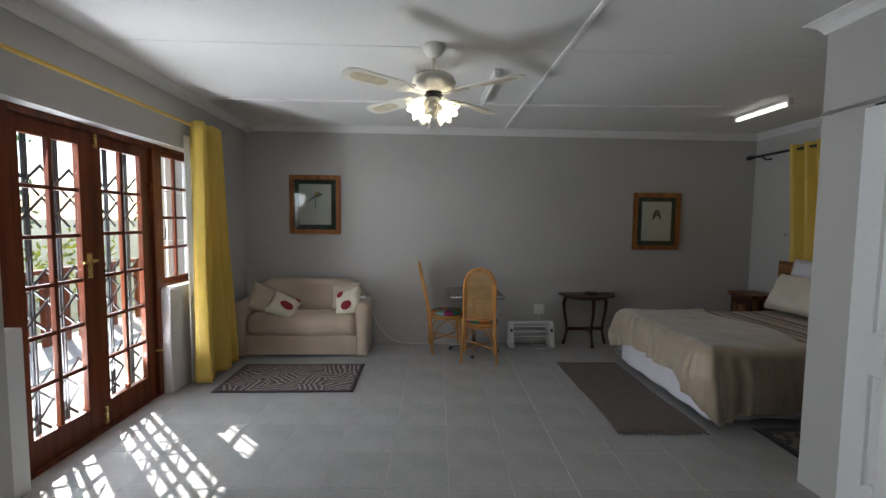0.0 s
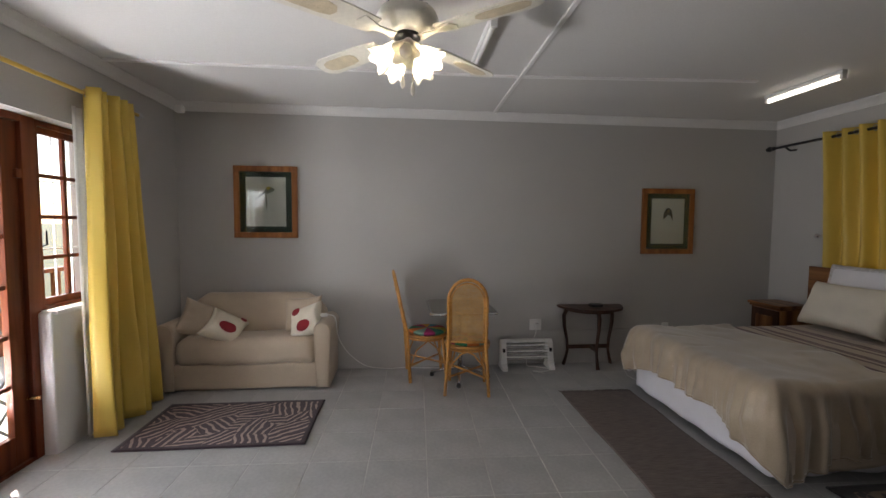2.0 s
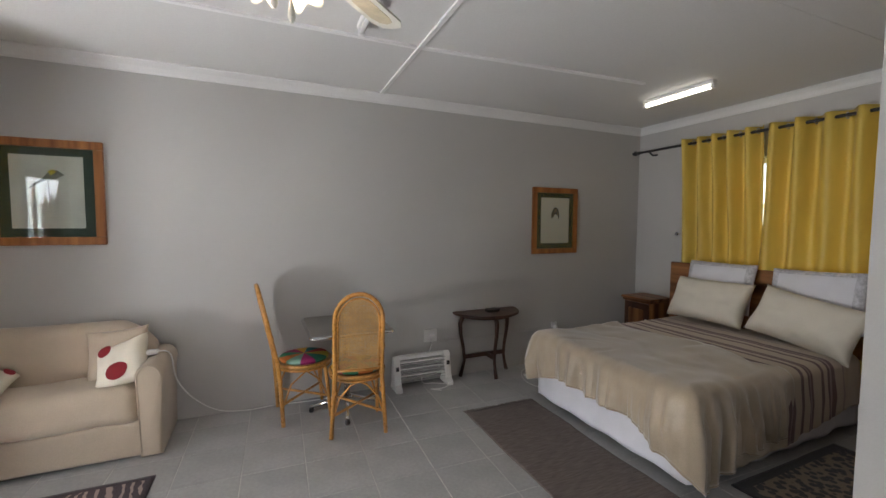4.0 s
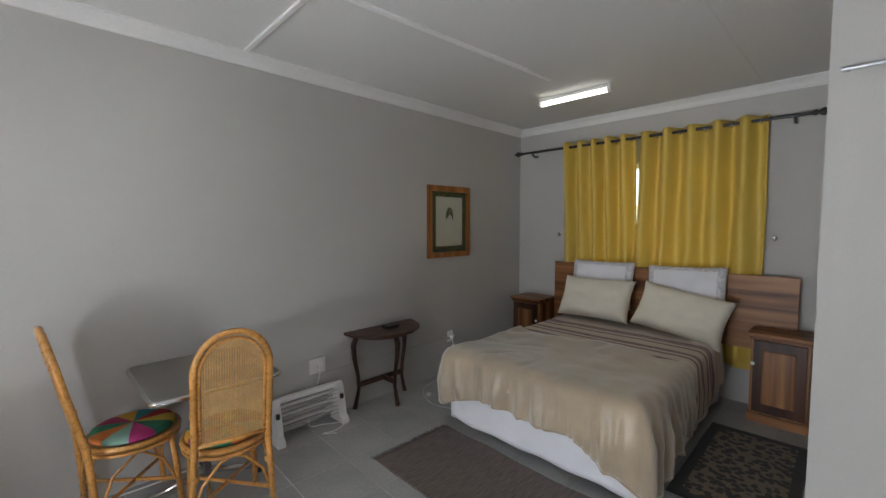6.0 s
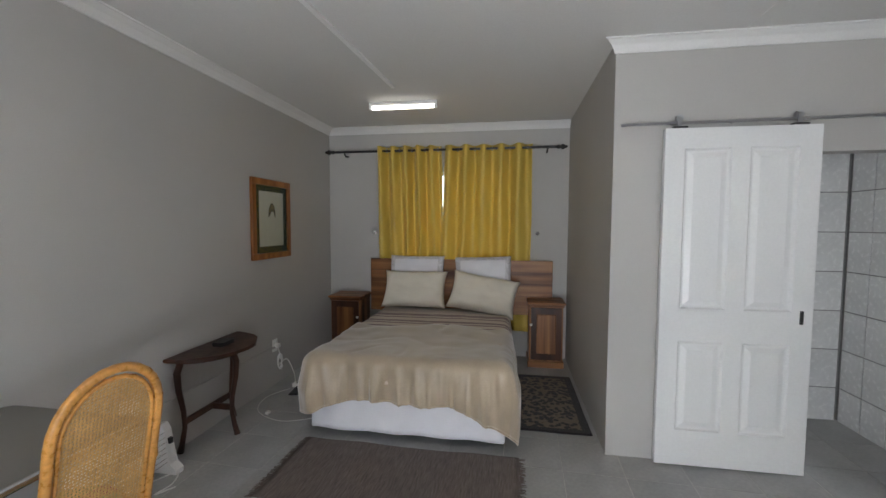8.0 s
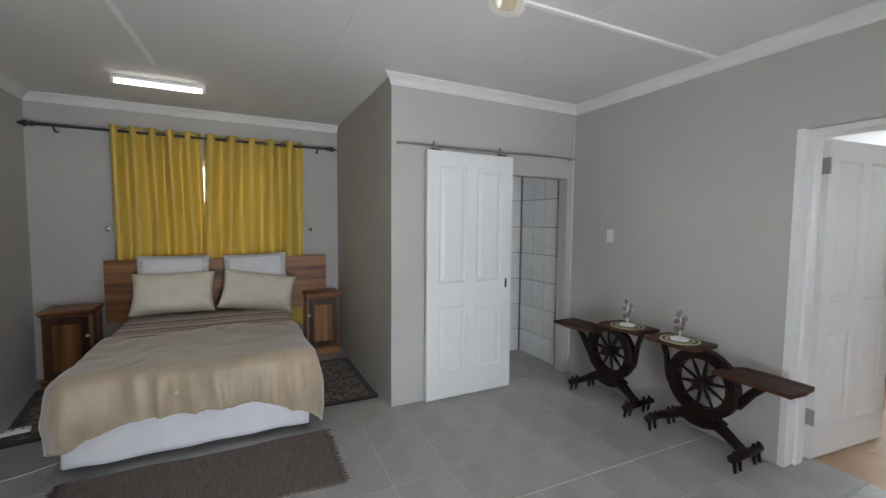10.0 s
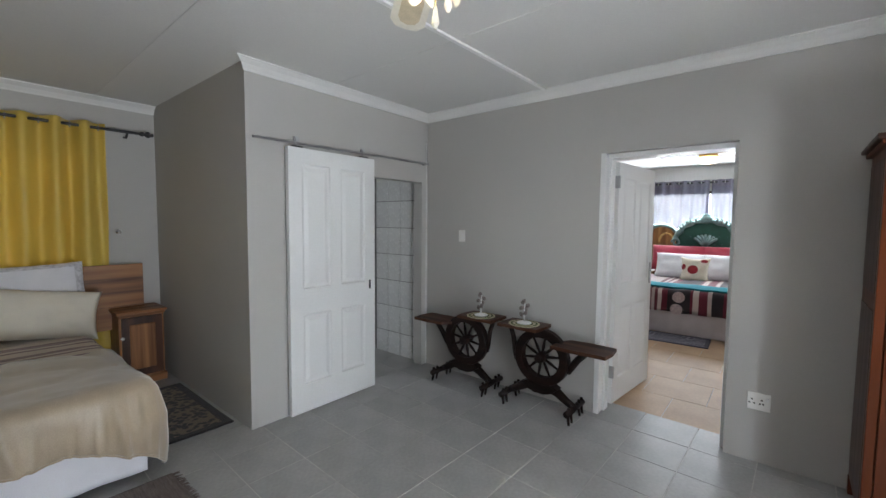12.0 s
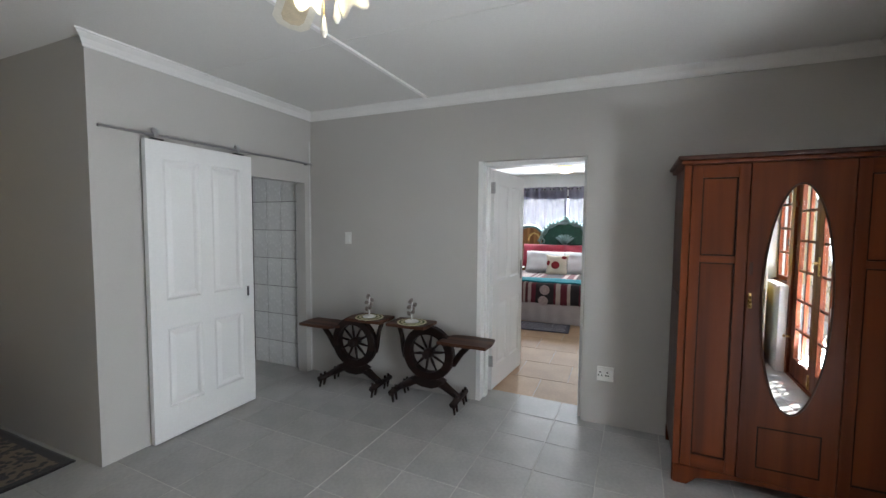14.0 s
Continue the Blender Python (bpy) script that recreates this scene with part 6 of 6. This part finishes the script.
# ---- outside ----
structure("backdrop", box(-6, -9.05, -0.1, 7, -9.0, 6), glow("hazy_sky", (0.86, 0.93, 1.0), 0.7), "bright hazy sky beyond the far window", "backdrop")
EARTH = mat("garden_ground", (0.10, 0.10, 0.05), 0.95, 0.3, 0.5, 20, 0.3)
PAVE = mat("pale_concrete_paving", (0.64, 0.61, 0.55), 0.85, 0.12, 1, 30, 0.2)
structure("ground", box(-600, -600, -0.4, 600, 600, -0.15), EARTH, "open garden ground", "ground")
structure("pavement", box(-4.6, -1.0, -0.15, XW - 0.22, 8.0, -0.02), PAVE, "pale concrete veranda paving", "pavement")
ROOF = mat("roof_sheet", (0.25, 0.24, 0.23), 0.6, 0.1)
# unseen, added: the eave's edge keeps the sun off the upper panes
structure("roof", box(-2.90, -5.4, ZC + 0.12, 4.9, 5.5, ZC + 0.2), ROOF, "unseen flat roof sheet, its eave added to shade the panes", "roof")
structure("fascia", box(-2.92, -5.4, 2.34, -2.88, 5.5, ZC + 0.2), MERANTI, "unseen board on the added eave, cuts off the sun", "fascia")
structure("pier", box(-3.8, 5.95, -0.15, -3.55, 8.0, 2.6), mat("peach_plaster", (0.62, 0.50, 0.42), 0.8, 0.06), "peach plastered pier beside the window", "wall")
rl = thing("veranda_railing", "red-brown wooden railing on the veranda edge", "railing")
for k in range(26):
    y = 0.2 + k * 0.26
    part("post", box(-4.42, y - 0.045, -0.03, -4.36, y + 0.045, 0.85, 0.005), MERANTI, rl)
part("top_rail", box(-4.45, 0.0, 0.85, -4.33, 6.9, 0.90, 0.005), MERANTI, rl)


def leaves(name, label, cat, blobs, count, size, material, seed, trunk=None):
    """A crown of many small leaves spread over uneven clumps; trunk: base and top."""
    rnd = np.random.RandomState(seed)
    vs, fs = [], []
    for (cx, cy, cz, r) in blobs:
        n = int(count * r * r)
        d = rnd.normal(size=(n, 3))
        d /= np.linalg.norm(d, axis=1)[:, None]
        p = np.array((cx, cy, cz)) + d * (r * rnd.uniform(0.45, 1.05, (n, 1)))
        a = rnd.normal(size=(n, 3))
        a /= np.linalg.norm(a, axis=1)[:, None]
        b = np.cross(a, rnd.normal(size=(n, 3)))
        b /= np.linalg.norm(b, axis=1)[:, None]
        s = size * rnd.uniform(0.6, 1.4, (n, 1))
        for k in range(n):
            i = len(vs)
            vs += [tuple(p[k] - a[k] * s[k]), tuple(p[k] + b[k] * s[k] * 0.45), tuple(p[k] + a[k] * s[k]), tuple(p[k] - b[k] * s[k] * 0.45)]
            fs.append((i, i + 1, i + 2, i + 3))
    me = bpy.data.meshes.new("leaves")
    me.from_pydata(vs, [], fs)
    me.materials.append(material)
    ob = thing(name, label, cat)
    cr = new("crown", me)
    cr.parent = ob
    if trunk:
        base, top = Vector(trunk[0]), Vector(trunk[1])
        part("trunk", rod([base, base.lerp(top, 0.5) + Vector((0.08, 0.05, 0)), top], [0.12, 0.09, 0.06], 9), mat("bark", (0.10, 0.075, 0.055), 0.95, 0.25, 6, 60, 0.5), ob, smooth=True)
        for cx, cy, cz, r in blobs[:6]:
            part("limb", rod([base.lerp(top, 0.8), top.lerp(Vector((cx, cy, cz)), 0.5), (cx, cy, cz)], [0.05, 0.035, 0.015], 7), bpy.data.materials["bark"], ob, smooth=True)
    return ob


LEAF = mat("green_leaf", (0.12, 0.18, 0.07), 0.5, 0.3, 2, 10, each=0.4, island=True, trans=0.35)
LIME = mat("lime_leaf", (0.25, 0.28, 0.04), 0.5, 0.3, 2, 10, each=0.3, island=True, trans=0.35)
rnd = random.Random(11)
leaves("shrub", "yellow-green leafy shrub behind the railing", "shrub", [(-5.3 + rnd.uniform(-0.3, 0.3), 1.0 + k * 0.62, 0.78 + rnd.uniform(-0.2, 0.3), rnd.uniform(0.4, 0.6)) for k in range(10)], 900, 0.05, LIME, 3)
for k, (x, y) in enumerate(((-8.0, 5.2), (-10.5, 8.5), (-10.5, 3.5), (-8.5, 15.0))):
    bl = [(x + rnd.uniform(-1.5, 1.5), y + rnd.uniform(-1.6, 1.6), 2.6 + rnd.uniform(-1.1, 1.9), rnd.uniform(0.6, 1.1)) for _ in range(11)]
    leaves("tree", "leafy garden tree beyond the veranda", "tree", bl, 300, 0.09, LEAF, 20 + k, ((x, y, -0.2), (x, y, 2.2)))

# ---- floors, laid last ----
FLOOR = structure("floor", box(XW - 0.2, -0.02, -0.12, XE + 0.2, YN + 0.2, -0.002), GROUT, "floor of grey tiles with pale joints", "floor")
FLOOR2 = structure("floor_bedroom", box(-2.2, -5.3, -0.12, 2.8, -0.02, -0.003), GROUT, "floor of tan tiles in the next bedroom", "floor")


def tile_mesh(name, w, h, t, material):
    bm = box(-w / 2, -h / 2, -t, w / 2, h / 2, 0)
    top = [e for e in bm.edges if all(v.co.z > -1e-5 for v in e.verts)]
    bmesh.ops.bevel(bm, geom=top, offset=0.0015, segments=1, affect="EDGES")
    return mesh_of(name, bm, material)


PITCH, TURNED, OX, OY = 0.364, radians(-2.0), 0.911, 1.357
TILEMESH = tile_mesh("tile", PITCH - 0.005, PITCH - 0.005, 0.008, TILE)
rot = Matrix.Rotation(TURNED, 4, "Z")
for i in range(-10, 11):
    for j in range(-5, 11):
        c = rot @ Vector(((i + 0.5) * PITCH, (j + 0.5) * PITCH, 0)) + Vector((OX, OY, 0))
        if not (XW - 0.2 < c.x < XE + 0.15 and 0.03 < c.y < YN + 0.15):
            continue
        ob = new("tile", TILEMESH)
        ob.parent = FLOOR
        ob.matrix_local = Matrix.Translation(c + Vector((0, 0, random.uniform(-0.0006, 0)))) @ rot
part("grout_line", box(-0.003, -1.10, -0.002, 0.003, 3.40, 0.0012), mat("white_grout", (0.6, 0.59, 0.56), 0.9, 0.25, 9, 90), FLOOR, "one whiter joint", at=Matrix.Translation((OX, OY, 0)) @ rot)
TANMESH = tile_mesh("tile", 0.496, 0.496, 0.008, TAN)
for i in range(-4, 6):
    for j in range(-11, 0):
        ob = new("tile", TANMESH)
        ob.parent = FLOOR2
        ob.matrix_local = Matrix.Translation((i * 0.5 + 0.03 + 0.25 * (j % 2), -0.28 + (j + 1) * 0.5, -0.001))
BW, BH = 0.2, 0.3
BMESH = tile_mesh("tile", BW - 0.007, BH - 0.007, 0.006, BTILE)
side = bpy.data.objects["wall_bath_side"]
back = bpy.data.objects["wall_bath_back"]
for k in range(8):
    for i in range(4):
        ob = new("tile", BMESH)
        ob.parent = side
        ob.matrix_local = Matrix.Translation((3.08 - 0.02 - (i + 0.5) * BW, YS + 0.026, (k + 0.35) * BH)) @ Matrix.Rotation(-math.pi / 2, 4, "X")
    for i in range(4):
        ob = new("tile", BMESH)
        ob.parent = back
        ob.matrix_local = Matrix.Translation((3.074, 0.25 + (i + 0.5) * BW, (k + 0.35) * BH)) @ Matrix.Rotation(math.pi / 2, 4, "Z") @ Matrix.Rotation(math.pi / 2, 4, "X")
